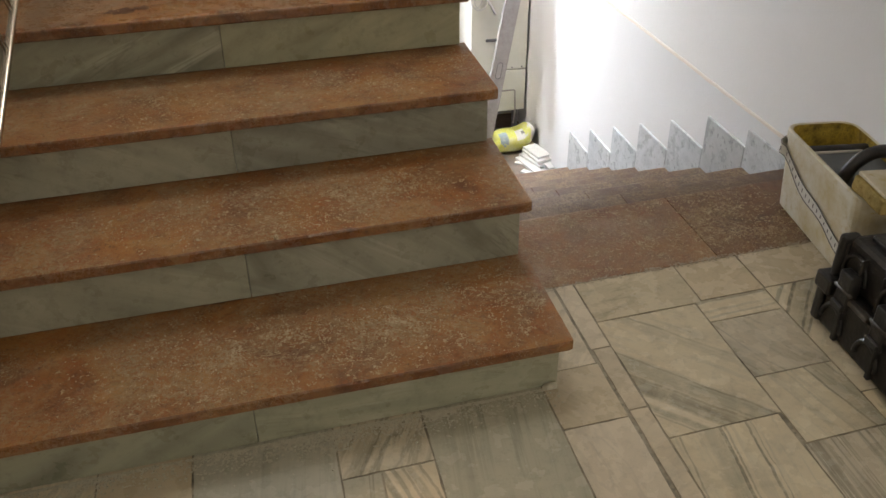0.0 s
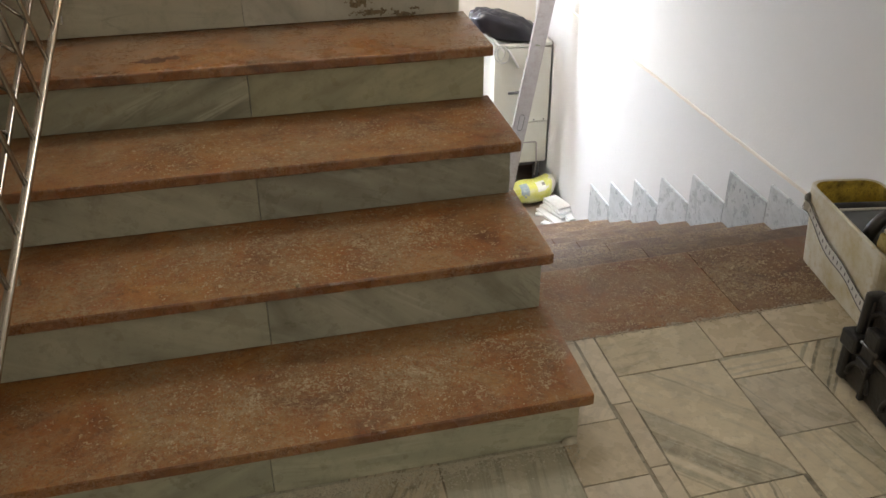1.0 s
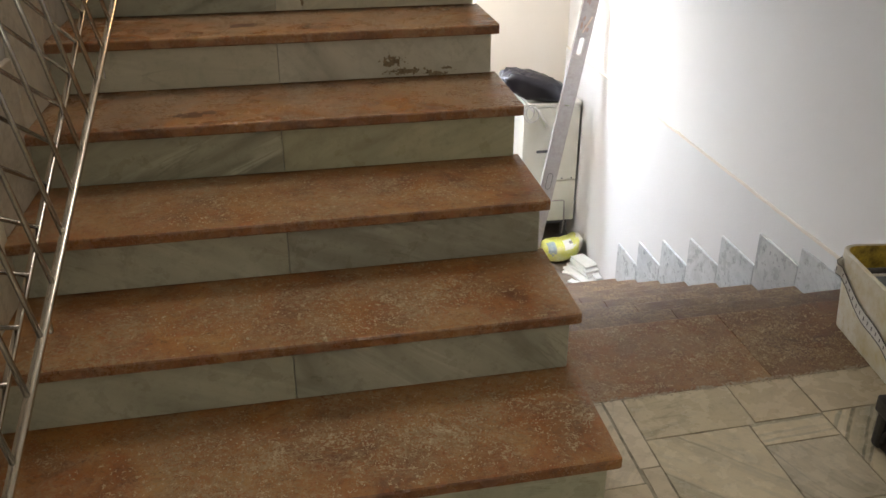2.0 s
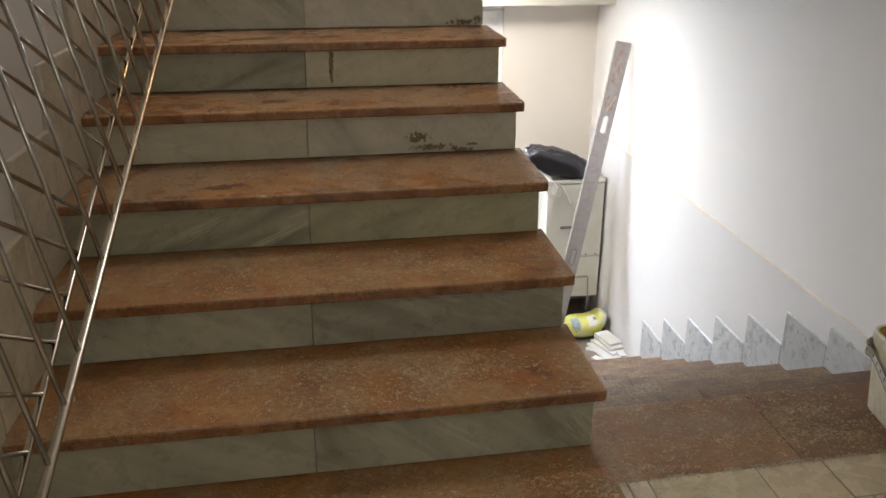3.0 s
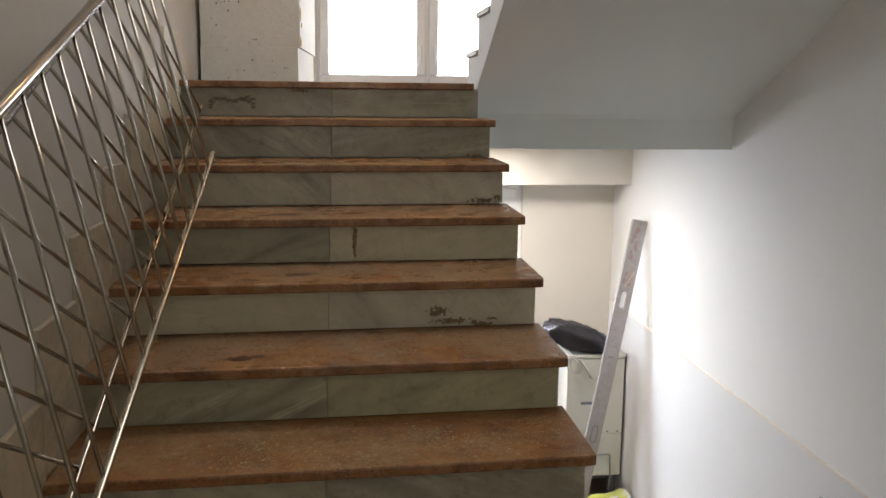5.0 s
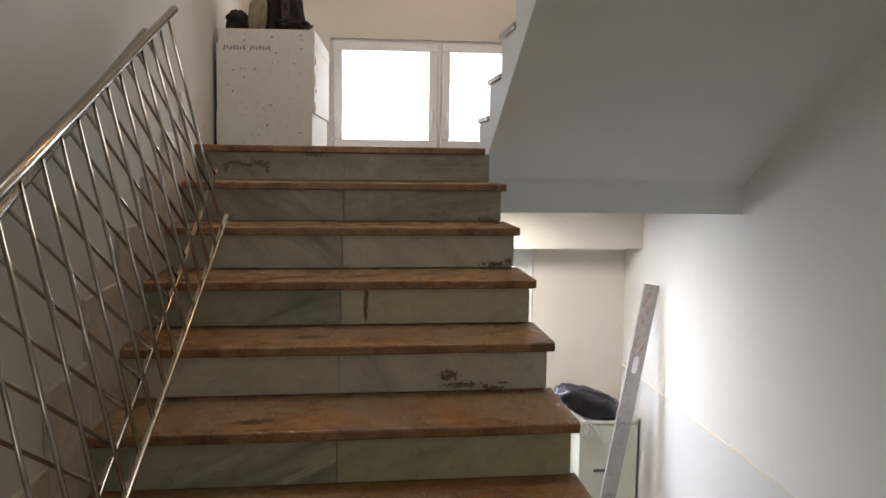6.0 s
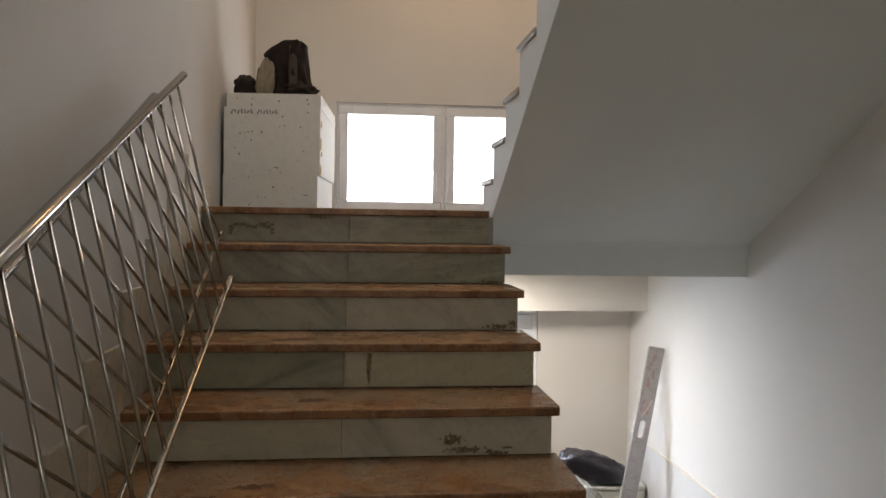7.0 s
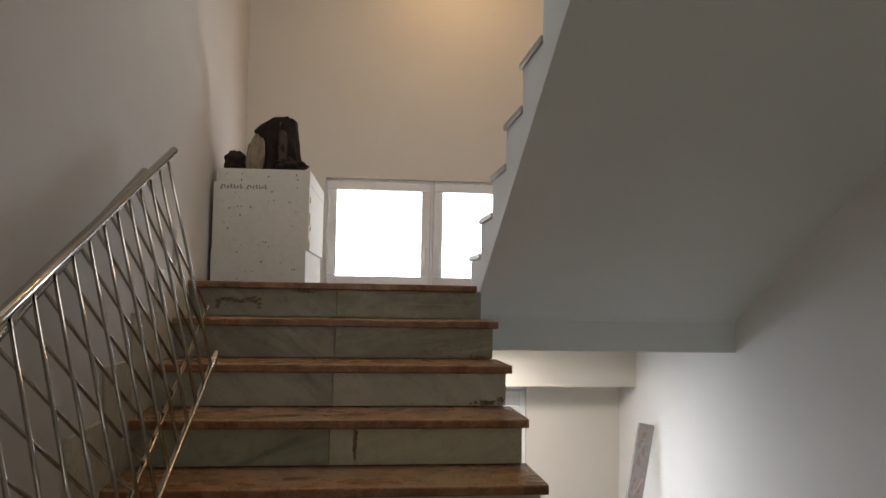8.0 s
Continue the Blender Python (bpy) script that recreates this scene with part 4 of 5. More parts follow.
b = slotted(length, 0.098, 0.024, [length - 0.545])
bmesh.ops.transform(b, matrix=LM, verts=b.verts)
part("bar", b, ALU, lev)
for sx in (-1, 1):
    part("edge_flange", box(sx * 0.049 - 0.003, -0.014, 0.002, sx * 0.049 + 0.003, 0.014, length - 0.002, 0.001, m=LM), ALU, lev)
part("end_cap", box(-0.05, -0.0145, length - 0.001, 0.05, 0.0145, length + 0.006, 0.002, m=LM), ALU, lev)
slot = [(0.019 * math.cos(2 * math.pi * i / 24), -0.0128, 0.615 + 0.019 * math.sin(2 * math.pi * i / 24) + (0.04 if i < 12 else -0.04)) for i in range(24)]
part("recess_rim", tube([LM @ Vector(p) for p in slot], 0.0022, 6, closed=True), GASKET, lev, "dark outlined recess", smooth=True)
part("vial", rod(LM @ Vector((-0.016, -0.0125, length - 0.95)), LM @ Vector((0.016, -0.0125, length - 0.95)), 0.006, 10), simple("dull_vial", (0.30, 0.31, 0.24), 0.3), lev, "dull green vial", smooth=True)
rnd = random.Random(4)
for i in range(16):
    z = length - 0.04 - 0.42 * rnd.random()
    x = rnd.uniform(-0.032, 0.026)
    f = lump((0, 0, 0), (rnd.uniform(0.003, 0.011), 0.0008, rnd.uniform(0.008, 0.03)), i, 0.6, 2.5, 2)
    bmesh.ops.transform(f, matrix=LM @ Matrix.Translation((x, -0.0125, z)), verts=f.verts)
    part("paint_mark", f, RED_PAINT, lev, "worn red paint" if i == 0 else "")
f = box(-0.005, -0.016, -0.06, 0.005, -0.012, 0.06, 0.001, m=LM @ Matrix.Translation((0.01, 0, length - 0.40)) @ pose(0, 0, 0, 0, 22, 0))
part("label_strip", f, simple("pale_orange_label", (0.62, 0.5, 0.42), 0.6), lev, "pale worn strip")

sack = thing("cement_bag", (1.2, 4.1, LOW), "yellow and white plastic bag of powder, half empty", "bag")
o = bmesh.new()
bmesh.ops.create_uvsphere(o, u_segments=56, v_segments=28, radius=1, matrix=Matrix.Rotation(math.pi / 2, 4, "Y"))
for v in o.verts:
    x, y, z = v.co
    u = math.copysign(abs(x) ** 0.65, x)
    y, z = math.copysign(abs(y) ** 0.6, y), math.copysign(abs(z) ** 0.65, z)
    pinch = 1 - 0.35 * max(0.0, u - 0.55) / 0.45
    crease = 0.05 * noise.noise((u * 5, y * 4, z * 4)) + 0.035 * noise.noise((u * 16, y * 9, z * 9)) + 0.03 * abs(math.sin(9 * u + 3 * y)) * max(0.0, abs(u) - 0.4)
    v.co = Vector((1.172 + 0.164 * u + 0.01 * z, 4.12 + 0.115 * y * pinch * (1 + crease), LOW + 0.066 + 0.035 * max(0.0, u) + (0.066 * z + 0.055 * max(0.0, u - 0.35) * (z + 1)) * pinch * (1 + crease)))
    v.co.z = max(v.co.z, LOW + 0.001)
me = mesh_of(o, "body", True)
for m_ in (YELLOW_BAG, WHITE_BAG, BLUE_PRINT, INK):
    me.materials.append(m_)
for p in me.polygons:
    x, y, z = p.center
    x += 0.006 * noise.noise((y * 60, z * 60, 2))
    up_ = p.normal.z
    if x > 1.285 and up_ > -0.2 or (1.195 < x < 1.25 and up_ > 0.45 and y < 4.12):
        p.material_index = 3 if 1.205 < x < 1.238 and 4.05 < y < 4.10 else 1
    elif 1.06 < x < 1.115 and 0.1 < up_ and y < 4.11:
        p.material_index = 2
    elif 1.055 < x < 1.12 and up_ > 0.8 and y < 4.09:
        p.material_index = 1
part("body", me, YELLOW_BAG, sack)
lip = [(1.325 + 0.006 * math.sin(i * 0.9), 4.06 + 0.012 * i, LOW + 0.155 + 0.035 * abs(math.sin(i * 0.7)) + 0.02 * (1 - abs(i - 5) / 5)) for i in range(11)]
o = bmesh.new()
low_, high_ = [o.verts.new((x - 0.025, y, z - 0.06)) for x, y, z in lip], [o.verts.new((x, y, z)) for x, y, z in lip]
for i in range(10):
    o.faces.new((low_[i], low_[i + 1], high_[i + 1], high_[i]))
bmesh.ops.solidify(o, geom=o.faces[:], thickness=0.002)
part("neck", o, WHITE_BAG, sack, "white crumpled end")

for i, (x, y, z, sx, sy, sz, rz) in enumerate(((1.245, 3.82, 0.001, 0.15, 0.27, 0.018, 14), (1.272, 3.85, 0.020, 0.125, 0.25, 0.018, 20), (1.283, 3.87, 0.039, 0.12, 0.23, 0.020, 12), (1.322, 3.70, 0.001, 0.055, 0.09, 0.03, 0), (1.318, 3.70, 0.032, 0.05, 0.08, 0.016, 6), (1.285, 3.89, 0.060, 0.11, 0.20, 0.018, 16), (1.165, 3.70, 0.001, 0.05, 0.11, 0.012, 38), (1.205, 3.62, 0.001, 0.06, 0.05, 0.012, -20), (1.15, 3.86, 0.001, 0.04, 0.07, 0.010, 65))):
    o = tagged(part("stone_offcut", box(-sx / 2, -sy / 2, 0, sx / 2, sy / 2, sz, 0.002, m=pose(x, y, LOW + z, 0, 0, rz)), TILE_WHITE), "white marble offcut lying in a small pile", "stone offcut", "pile of offcuts")
pot = thing("bucket", (1.02, 4.22, LOW), "small dark plastic bucket beside the cabinet", "bucket")
b = bmesh.new()
bmesh.ops.create_cone(b, cap_ends=True, segments=20, radius1=0.06, radius2=0.075, depth=0.14, matrix=Matrix.Translation((1.0, 4.25, LOW + 0.071)))
part("body", b, GREY_PLASTIC, pot, smooth=False)
part("rim", tube([(1.0 + 0.076 * math.cos(a), 4.25 + 0.076 * math.sin(a), LOW + 0.141) for a in [i * math.pi / 10 for i in range(20)]], 0.004, 6, closed=True), GREY_PLASTIC, pot, smooth=True)

# ---- hall: wash tub, tool case ----
tub = thing("wash_tub", (1.13, 0.55, 0), "dirty cream tiler's wash tub with yellow inside", "tub")
TX0, TX1, TY0, TY1, TZ = 0.935, 1.152, 0.235, 0.725, 0.262


def ring_loop(x0, x1, y0, y1, r, z, n=5):
    pts = []
    for cx, cy, a0 in ((x1 - r, y1 - r, 0), (x0 + r, y1 - r, 90), (x0 + r, y0 + r, 180), (x1 - r, y0 + r, 270)):
        for i in range(n + 1):
            a = radians(a0 + 90 * i / n)
            pts.append((cx + r * math.cos(a), cy + r * math.sin(a), z))
    return pts


k = 0.022
shell = [ring_loop(TX0 + k, TX1 - k, TY0 + k, TY1 - k, 0.03, 0.001), ring_loop(TX0 + k - 0.004, TX1 - k + 0.004, TY0 + k - 0.004, TY1 - k + 0.004, 0.035, 0.006),
         ring_loop(TX0, TX1, TY0, TY1, 0.05, TZ - 0.03), ring_loop(TX0 - 0.004, TX1 + 0.004, TY0 - 0.004, TY1 + 0.004, 0.052, TZ - 0.028), ring_loop(TX0 - 0.004, TX1 + 0.004, TY0 - 0.004, TY1 + 0.004, 0.052, TZ - 0.004),
         ring_loop(TX0, TX1, TY0, TY1, 0.05, TZ), ring_loop(TX0 + 0.008, TX1 - 0.008, TY0 + 0.008, TY1 - 0.008, 0.045, TZ - 0.002)]
part("shell", loft(shell, True, False), TUB, tub, smooth=False)
inner = [ring_loop(TX0 + 0.008, TX1 - 0.008, TY0 + 0.008, TY1 - 0.008, 0.045, TZ - 0.002),
         ring_loop(TX0 + 0.028, TX1 - 0.028, TY0 + 0.028, TY1 - 0.028, 0.03, 0.03)]
part("lining", loft(inner, False, True), TUB_YELLOW, tub, "stained yellow inside")
for y_, z_, r_ in ((0.60, 0.215, 0.008), (0.585, 0.210, 0.006), (0.555, 0.196, 0.010), (0.54, 0.203, 0.006), (0.53, 0.190, 0.005)):
    part("scuff", lump((TX0 + 0.0012 + (0.245 - z_) * 0.08, y_, z_), (0.001, r_ * 1.5, r_ * 0.5), y_ * 50, 0.8, 2.4, 3), GASKET, tub, "dark scuff")
tray = part("roller_tray", box(TX0 + 0.014, TY0 + 0.17, TZ - 0.055, TX1 - 0.015, TY1 - 0.165, TZ - 0.020, 0.006, seg=2), GREY_PLASTIC, tub, "dark grey wringing insert")
part("roller", rod((TX0 + 0.02, TY1 - 0.135, TZ - 0.035), (TX1 - 0.02, TY1 - 0.135, TZ - 0.035), 0.022, 16), BLACK_PLASTIC, tub, "black roller", smooth=True)
part("insert_lip", box(TX0 + 0.022, TY1 - 0.171, TZ - 0.030, TX1 - 0.05, TY1 - 0.163, TZ - 0.014, 0.002), STRAP, tray, "worn pale lip")
# strap sagging along the side of the tub


def strap_at(t):
    y = TY1 + 0.004 - t * 0.50
    z = 0.212 - 0.195 * t ** 0.85 * (1 - 0.30 * t) + 0.007 * math.sin(t * 13)
    half = 0.018 * (0.72 + 0.28 * abs(math.cos(t * 6.5 + 0.4)))
    x = TX0 - 0.007 + (TZ - max(z, 0.02)) / TZ * k
    if t < 0.10:
        f = (0.10 - t) / 0.10
        x += 0.055 * f * f - 0.018 * math.sin(f * math.pi)
        y += 0.006 * f
    return x, y, z, half


b = bmesh.new()
rings = []
for i in range(41):
    x, y, z, half = strap_at(i / 40)
    rings.append([b.verts.new(p) for p in ((x - 0.002, y, z - half), (x - 0.002, y, z + half), (x + 0.001, y, z + half), (x + 0.001, y, z - half))])
for p, q_ in zip(rings, rings[1:]):
    for j in range(4):
        b.faces.new((p[j], p[(j + 1) % 4], q_[(j + 1) % 4], q_[j]))
b.faces.new(rings[0][::-1])
b.faces.new(rings[-1])
bmesh.ops.recalc_face_normals(b, faces=b.faces[:])
band = part("strap", b, STRAP, tub, "pale woven strap")
DARK_THREAD = simple("dark_thread", (0.16, 0.15, 0.14), 0.9)
for side in (1, -1):
    part("strap_edge", tube([(p[0] - 0.002, p[1], p[2] + side * p[3]) for p in map(strap_at, [i / 40 for i in range(41)])], 0.0017, 5), DARK_THREAD, band, "dark strap edge")
for i in range(1, 40, 2):
    x, y, z, half = strap_at(i / 40)
    part("strap_mark", box(x - 0.0028, y - 0.0022, z - half * 0.35, x - 0.0015, y + 0.0022, z + half * 0.35), DARK_THREAD, band)

pad = thing("sponge_float", (1.12, 0.33, TZ), "yellow sponge float with a grey handle resting on the tub", "sponge float")
b = box(0.925, 0.195, TZ + 0.001, 1.20, 0.345, TZ + 0.045, 0.008, seg=2)
bmesh.ops.subdivide_edges(b, edges=b.edges[:], cuts=3, use_grid_fill=True)
for v in b.verts:
    v.co += Vector((noise.noise(v.co * 60), noise.noise(v.co * 60 + Vector((9, 0, 0))), 0.6 * noise.noise(v.co * 60 + Vector((0, 9, 0))))) * 0.003
part("sponge", b, SPONGE, pad)
part("plate", box(0.932, 0.202, TZ + 0.046, 1.195, 0.338, TZ + 0.058, 0.004, seg=2), TUB, pad, "cream backing plate")
part("handle", tube([(0.99, 0.27, TZ + 0.058), (0.995, 0.27, TZ + 0.08), (1.02, 0.27, TZ + 0.095), (1.11, 0.27, TZ + 0.098), (1.14, 0.27, TZ + 0.08), (1.15, 0.27, TZ + 0.058)], 0.016, 10), simple("grey_handle_plastic", (0.32, 0.33, 0.34), 0.45), pad, smooth=True)

pts = []
for i in range(25):
    a = math.pi * (1.06 - 1.12 * i / 24)
    pts.append((1.075 + 0.098 * math.cos(a), 0.44 + 0.02 * math.cos(a), TZ - 0.045 + 0.085 * max(-0.3, math.sin(a))))
part("handle", tube(pts, 0.019, 12), BLACK_PLASTIC, tub, "black arched handle", smooth=True)

# the tub stands turned a little out of line with the wall
turn = pose(0.942, 0.722, 0, 0, 0, -8) @ pose(-0.935, -0.725, 0)
tub.matrix_basis = turn @ tub.matrix_basis
pad.matrix_basis = turn @ pose(0.012, -0.03, 0) @ pad.matrix_basis

SCUFFED = simple("scuffed_black_plastic", (0.05, 0.045, 0.038), 0.5, 0, 0.9, 40, (0.16, 0.13, 0.10))
case = thing("tool_case", (0.98, -0.13, 0), "dusty black ribbed plastic tool case on the floor", "tool case")
KX0, KX1, KY0, KY1 = 0.735, 1.21, -0.42, 0.155
part("bottom_shell", box(KX0 + 0.012, KY0, 0.002, KX1, KY1 - 0.012, 0.125, 0.010, seg=2), BLACK_PLASTIC, case)
part("lid", box(KX0 + 0.038, KY0 + 0.01, 0.132, KX1 - 0.01, KY1 - 0.016, 0.262, 0.022, seg=3), BLACK_PLASTIC, case)
part("seam_band", box(KX0 + 0.018, KY0 - 0.004, 0.116, KX1 + 0.004, KY1 - 0.006, 0.138, 0.004), BLACK_PLASTIC, case)
for i in range(8):
    y = KY1 - 0.03 - i * 0.075
    w = 0.008
    b = prism([(y - w, 0.004), (y + w, 0.004), (y + w * 0.7, 0.112), (y - w * 0.7, 0.112)], KX0 + (0.0 if i % 2 else 0.012), KX0 + 0.04)
    bevel(b, 0.003)
    part("rib", b, BLACK_PLASTIC, case)
    b = prism([(y - w, 0.14), (y + w, 0.14), (y + w * 0.6, 0.238), (y - w * 0.6, 0.246)], KX0 + (0.022 if i % 2 else 0.03), KX0 + 0.06)
    bevel(b, 0.003)
    part("rib", b, BLACK_PLASTIC, case)
for x in (0.79, 0.87, 0.95, 1.03, 1.11):
    part("rib", box(x - 0.011, KY1 - 0.03, 0.006, x + 0.011, KY1 - 0.004, 0.110, 0.004), BLACK_PLASTIC, case)
    part("rib", box(x - 0.011, KY1 - 0.03, 0.142, x + 0.011, KY1 - 0.008, 0.24, 0.004), BLACK_PLASTIC, case)
for y in (0.062, -0.088, -0.238):
    latch = part("latch", box(KX0 + 0.002, y - 0.026, 0.092, KX0 + 0.03, y + 0.026, 0.198, 0.005, seg=2), BLACK_PLASTIC, case)
    part("latch_lip", box(KX0 - 0.006, y - 0.024, 0.094, KX0 + 0.004, y + 0.024, 0.114, 0.003), BLACK_PLASTIC, latch)
    part("latch_pin", rod((KX0 + 0.004, y - 0.032, 0.150), (KX0 + 0.004, y + 0.032, 0.150), 0.005, 10), simple("scuffed_grey_plastic", (0.07, 0.06, 0.05), 0.5, 0, 0.5, 60), latch, "scuffed hinge pin", smooth=True)
for z0, z1, e in ((0.005, 0.115, 0.0), (0.135, 0.262, 0.018)):
    part("corner_bumper", box(KX0 + e, KY1 - 0.03, z0, KX0 + e + 0.05, KY1 + 0.004 - e / 2, z1, 0.01, seg=3), BLACK_PLASTIC, case)
for i in range(4):
    y = KY1 - 0.075 - i * 0.15
    for zc, e, r in ((0.030, 0.010, 0.044), (0.172, 0.036, 0.046)):
        arc = [(KX0 + e, y + r * math.cos(a), zc + r * 1.25 * math.sin(a)) for a in [math.pi * j / 14 for j in range(15)]]
        part("pocket_rim", tube(arc, 0.0065, 8), BLACK_PLASTIC, case, smooth=True)
for i in range(3):
    y = KY1 - 0.15 - i * 0.15
    part("ledge", box(KX0 + 0.006, y - 0.045, 0.122, KX0 + 0.03, y + 0.045, 0.136, 0.004, seg=2), SCUFFED, case, "scuffed ledge")
part("hinge_lug", box(KX0 - 0.004, KY1 - 0.05, 0.10, KX0 + 0.04, KY1 + 0.012, 0.146, 0.006, seg=2), BLACK_PLASTIC, case)
part("lid_ridge", box(KX0 + 0.075, KY0 + 0.04, 0.258, KX0 + 0.105, KY1 - 0.05, 0.274, 0.004), BLACK_PLASTIC, case)
part("handle", tube([(KX0 + 0.16, KY1 - 0.12, 0.255), (KX0 + 0.16, KY1 - 0.12, 0.29), (KX0 + 0.165, KY1 - 0.2, 0.30), (KX0 + 0.16, KY1 - 0.33, 0.29), (KX0 + 0.16, KY1 - 0.33, 0.255)], 0.012, 8), BLACK_PLASTIC, case, smooth=True)

case.matrix_basis = pose(0.724, 0.134, 0, 0, 0, -3.5) @ pose(-0.747, -0.155, 0) @ case.matrix_basis

# ---- small traces ----
rnd = random.Random(11)


def chips(name, spots, label, mat, size):
    """Loose grit: many small irregular grains lying on given surfaces."""
    verts, faces = [], []
    for x, y, z in spots:
        r = (size[0] + (size[1] - size[0]) * rnd.random() ** 3.0) * (1.8 if rnd.random() < 0.03 else 1.0)
        n = len(verts)
        a, long_ = rnd.uniform(0, 6.28), rnd.uniform(0.7, 1.5)
        for j in range(4):
            t = j * math.pi / 2 + rnd.uniform(-0.5, 0.5)
            u, w = r * long_ * math.cos(t) * rnd.uniform(0.7, 1.3), r * 0.7 * math.sin(t) * rnd.uniform(0.6, 1.4)
            verts.append((x + u * math.cos(a) - w * math.sin(a), y + u * math.sin(a) + w * math.cos(a), z + 0.0002))
        verts.append((x + rnd.uniform(-0.4, 0.4) * r, y + rnd.uniform(-0.4, 0.4) * r, z + r * rnd.uniform(0.3, 0.9)))
        faces += [(n + j, n + (j + 1) % 4, n + 4) for j in range(4)]
    me = bpy.data.meshes.new(name)
    me.from_pydata(verts, [], faces)
    me.materials.append(mat)
    return tagged(new(name, me), label, "grit", kind="stuff")


spots = []
for k, count in ((1, 2600), (2, 2600), (3, 2000), (4, 900), (5, 260), (6, 120), (7, 50)):
    y, z = nose(k)
    centres = [(rnd.uniform(-0.98, -0.06), rnd.uniform(0.05, D - 0.02)) for _ in range(14)]
    for i in range(count):
        if rnd.random() < 0.75:
            cx, cy = rnd.choice(centres)
            x, yy = rnd.gauss(cx, 0.06), rnd.gauss(cy, 0.03)
        else:
            x, yy = rnd.uniform(LEFT + 0.03, -0.02), rnd.uniform(0.01, D + 0.02)
        if LEFT + 0.03 < x < -0.01 and 0.008 < yy < D + GOING[min(k + 1, 9)] - GOING[k] + OVER - 0.006:
            spots.append((x, y + yy, z))
chips("stone_grit", spots, "pale stone chips and grit lying on the treads", CHIP, (0.0005, 0.0034))
spots = []
for i in range(1100):
    spots.append((rnd.uniform(0.03, 1.0), rnd.uniform(0.51, NOSE0 - 0.01), 0.0))
chips("stone_grit", spots, "pale grit lying on the level red tread", CHIP, (0.0006, 0.0030))
spots = []
for i in range(2600):
    x = rnd.uniform(LEFT + 0.02, -0.02) if rnd.random() < 0.75 else rnd.gauss(-0.5, 0.12)
    y = OVER - 0.004 - abs(rnd.gauss(0, 0.035))
    if LEFT + 0.02 < x < -0.02:
        spots.append((x, y, 0.0))
PALE = simple("grey_stone_dust", (0.62, 0.58, 0.46), 0.95, 0, 0.7, 60, (0.42, 0.38, 0.29), 0.2, 0.5)
chips("stone_grit", spots, "pale stone crumbs swept against the lowest riser", PALE, (0.0008, 0.0055))


def dust(name, x0, x1, y0, y1, z, cell, thick, keep, label, mat):
    """Ragged flakes of dust on a level surface: the cells of a fine net where keep(x, y) is over zero."""
    verts, faces, index = [], [], {}
    nx, ny = int((x1 - x0) / cell), int((y1 - y0) / cell)

    def corner(i, j):
        if (i, j) not in index:
            index[i, j] = len(verts)
            x, y = x0 + i * cell, y0 + j * cell
            a = noise.noise((x * 310, y * 310, 1)), noise.noise((x * 310, y * 310, 7))
            verts.append((x + cell * 0.7 * a[0], y + cell * 0.7 * a[1], z + 0.0003 + thick * max(0.0, 0.4 + noise.noise((x * 260, y * 260, 3)))))
        return index[i, j]
    for i in range(nx):
        for j in range(ny):
            if keep(x0 + (i + 0.5) * cell, y0 + (j + 0.5) * cell) > 0:
                faces.append((corner(i, j), corner(i + 1, j), corner(i + 1, j + 1), corner(i, j + 1)))
    me = bpy.data.meshes.new(name)
    me.from_pydata(verts, [], faces)
    me.materials.append(mat)
    return tagged(new(name, me), label, "dust", kind="stuff")


def flaky(k, y, middle, wide, most, fine_=130):
    def keep(x, yy):
        p = noise.noise((x * 5.5, yy * 9 + k * 7, k)) + 0.6 * noise.noise((x * 17, yy * 22, k + 0.5))
        p += 0.75 * math.exp(-((yy - y - middle) / wide) ** 2) - most
        p -= max(0.0, (-0.80 - x) * 2.2)
        if p < -0.6:
            return -1
        f = 0.7 * noise.noise((x * fine_, yy * fine_ * 1.35, k * 2.2)) + 0.5 * noise.noise((x * 300, yy * 340, k * 1.7))
        curl = 0.10 - abs(noise.noise((x * 95, yy * 120, k * 3.1))) + 0.8 * min(0.0, noise.noise((x * 62, yy * 75, k * 4.7)) - 0.33 + 0.35 * p)
        return max(f - 0.58 + 0.50 * p, curl)
    return keep


for k, most in ((1, 0.42), (2, 0.42), (3, 0.50), (4, 0.75)):
    y, z = nose(k)
    dust("dust_patch", LEFT + 0.06, -0.01, y + 0.006, y + D + 0.02, z, 0.0024, 0.0020, flaky(k, y, 0.17, 0.09, most - 0.06), "pale ragged grinding dust on a red tread", DUST)
dust("dust_patch", 0.02, 0.95, 0.50, NOSE0 - 0.006, 0.0, 0.0028, 0.002, flaky(9, 0.46, 0.2, 0.25, 0.40, 190), "pale ragged grinding dust on the level tread", DUST)
dust("dust_patch", 0.0, 0.94, 0.460, 0.496, 0.0, 0.0028, 0.002,
     lambda x, yy: 0.6 * noise.noise((x * 130, yy * 130, 9)) + 0.4 * noise.noise((x * 20, yy * 30, 4)) + 0.12 - abs(yy - 0.478) * 28, "grey dust in the joint between tread and floor", simple("grey_joint_dust", (0.46, 0.39, 0.29), 0.95, 0, 0.8, 60, (0.30, 0.24, 0.17), 0.2, 0.5))
dust("dust_patch", LEFT + 0.02, -0.02, -0.14, OVER - 0.001, 0.0, 0.003, 0.003,
     lambda x, yy: 0.55 * noise.noise((x * 120, yy * 120, 5)) + 0.5 * noise.noise((x * 14, yy * 22, 2)) - 0.10 - (OVER - yy) * 7.5 + (0.45 if yy > OVER - 0.012 else 0.0) + 0.30 * math.exp(-((x + 0.62) / 0.28) ** 2),
     "grey stone dust swept against the lowest riser", PALE)

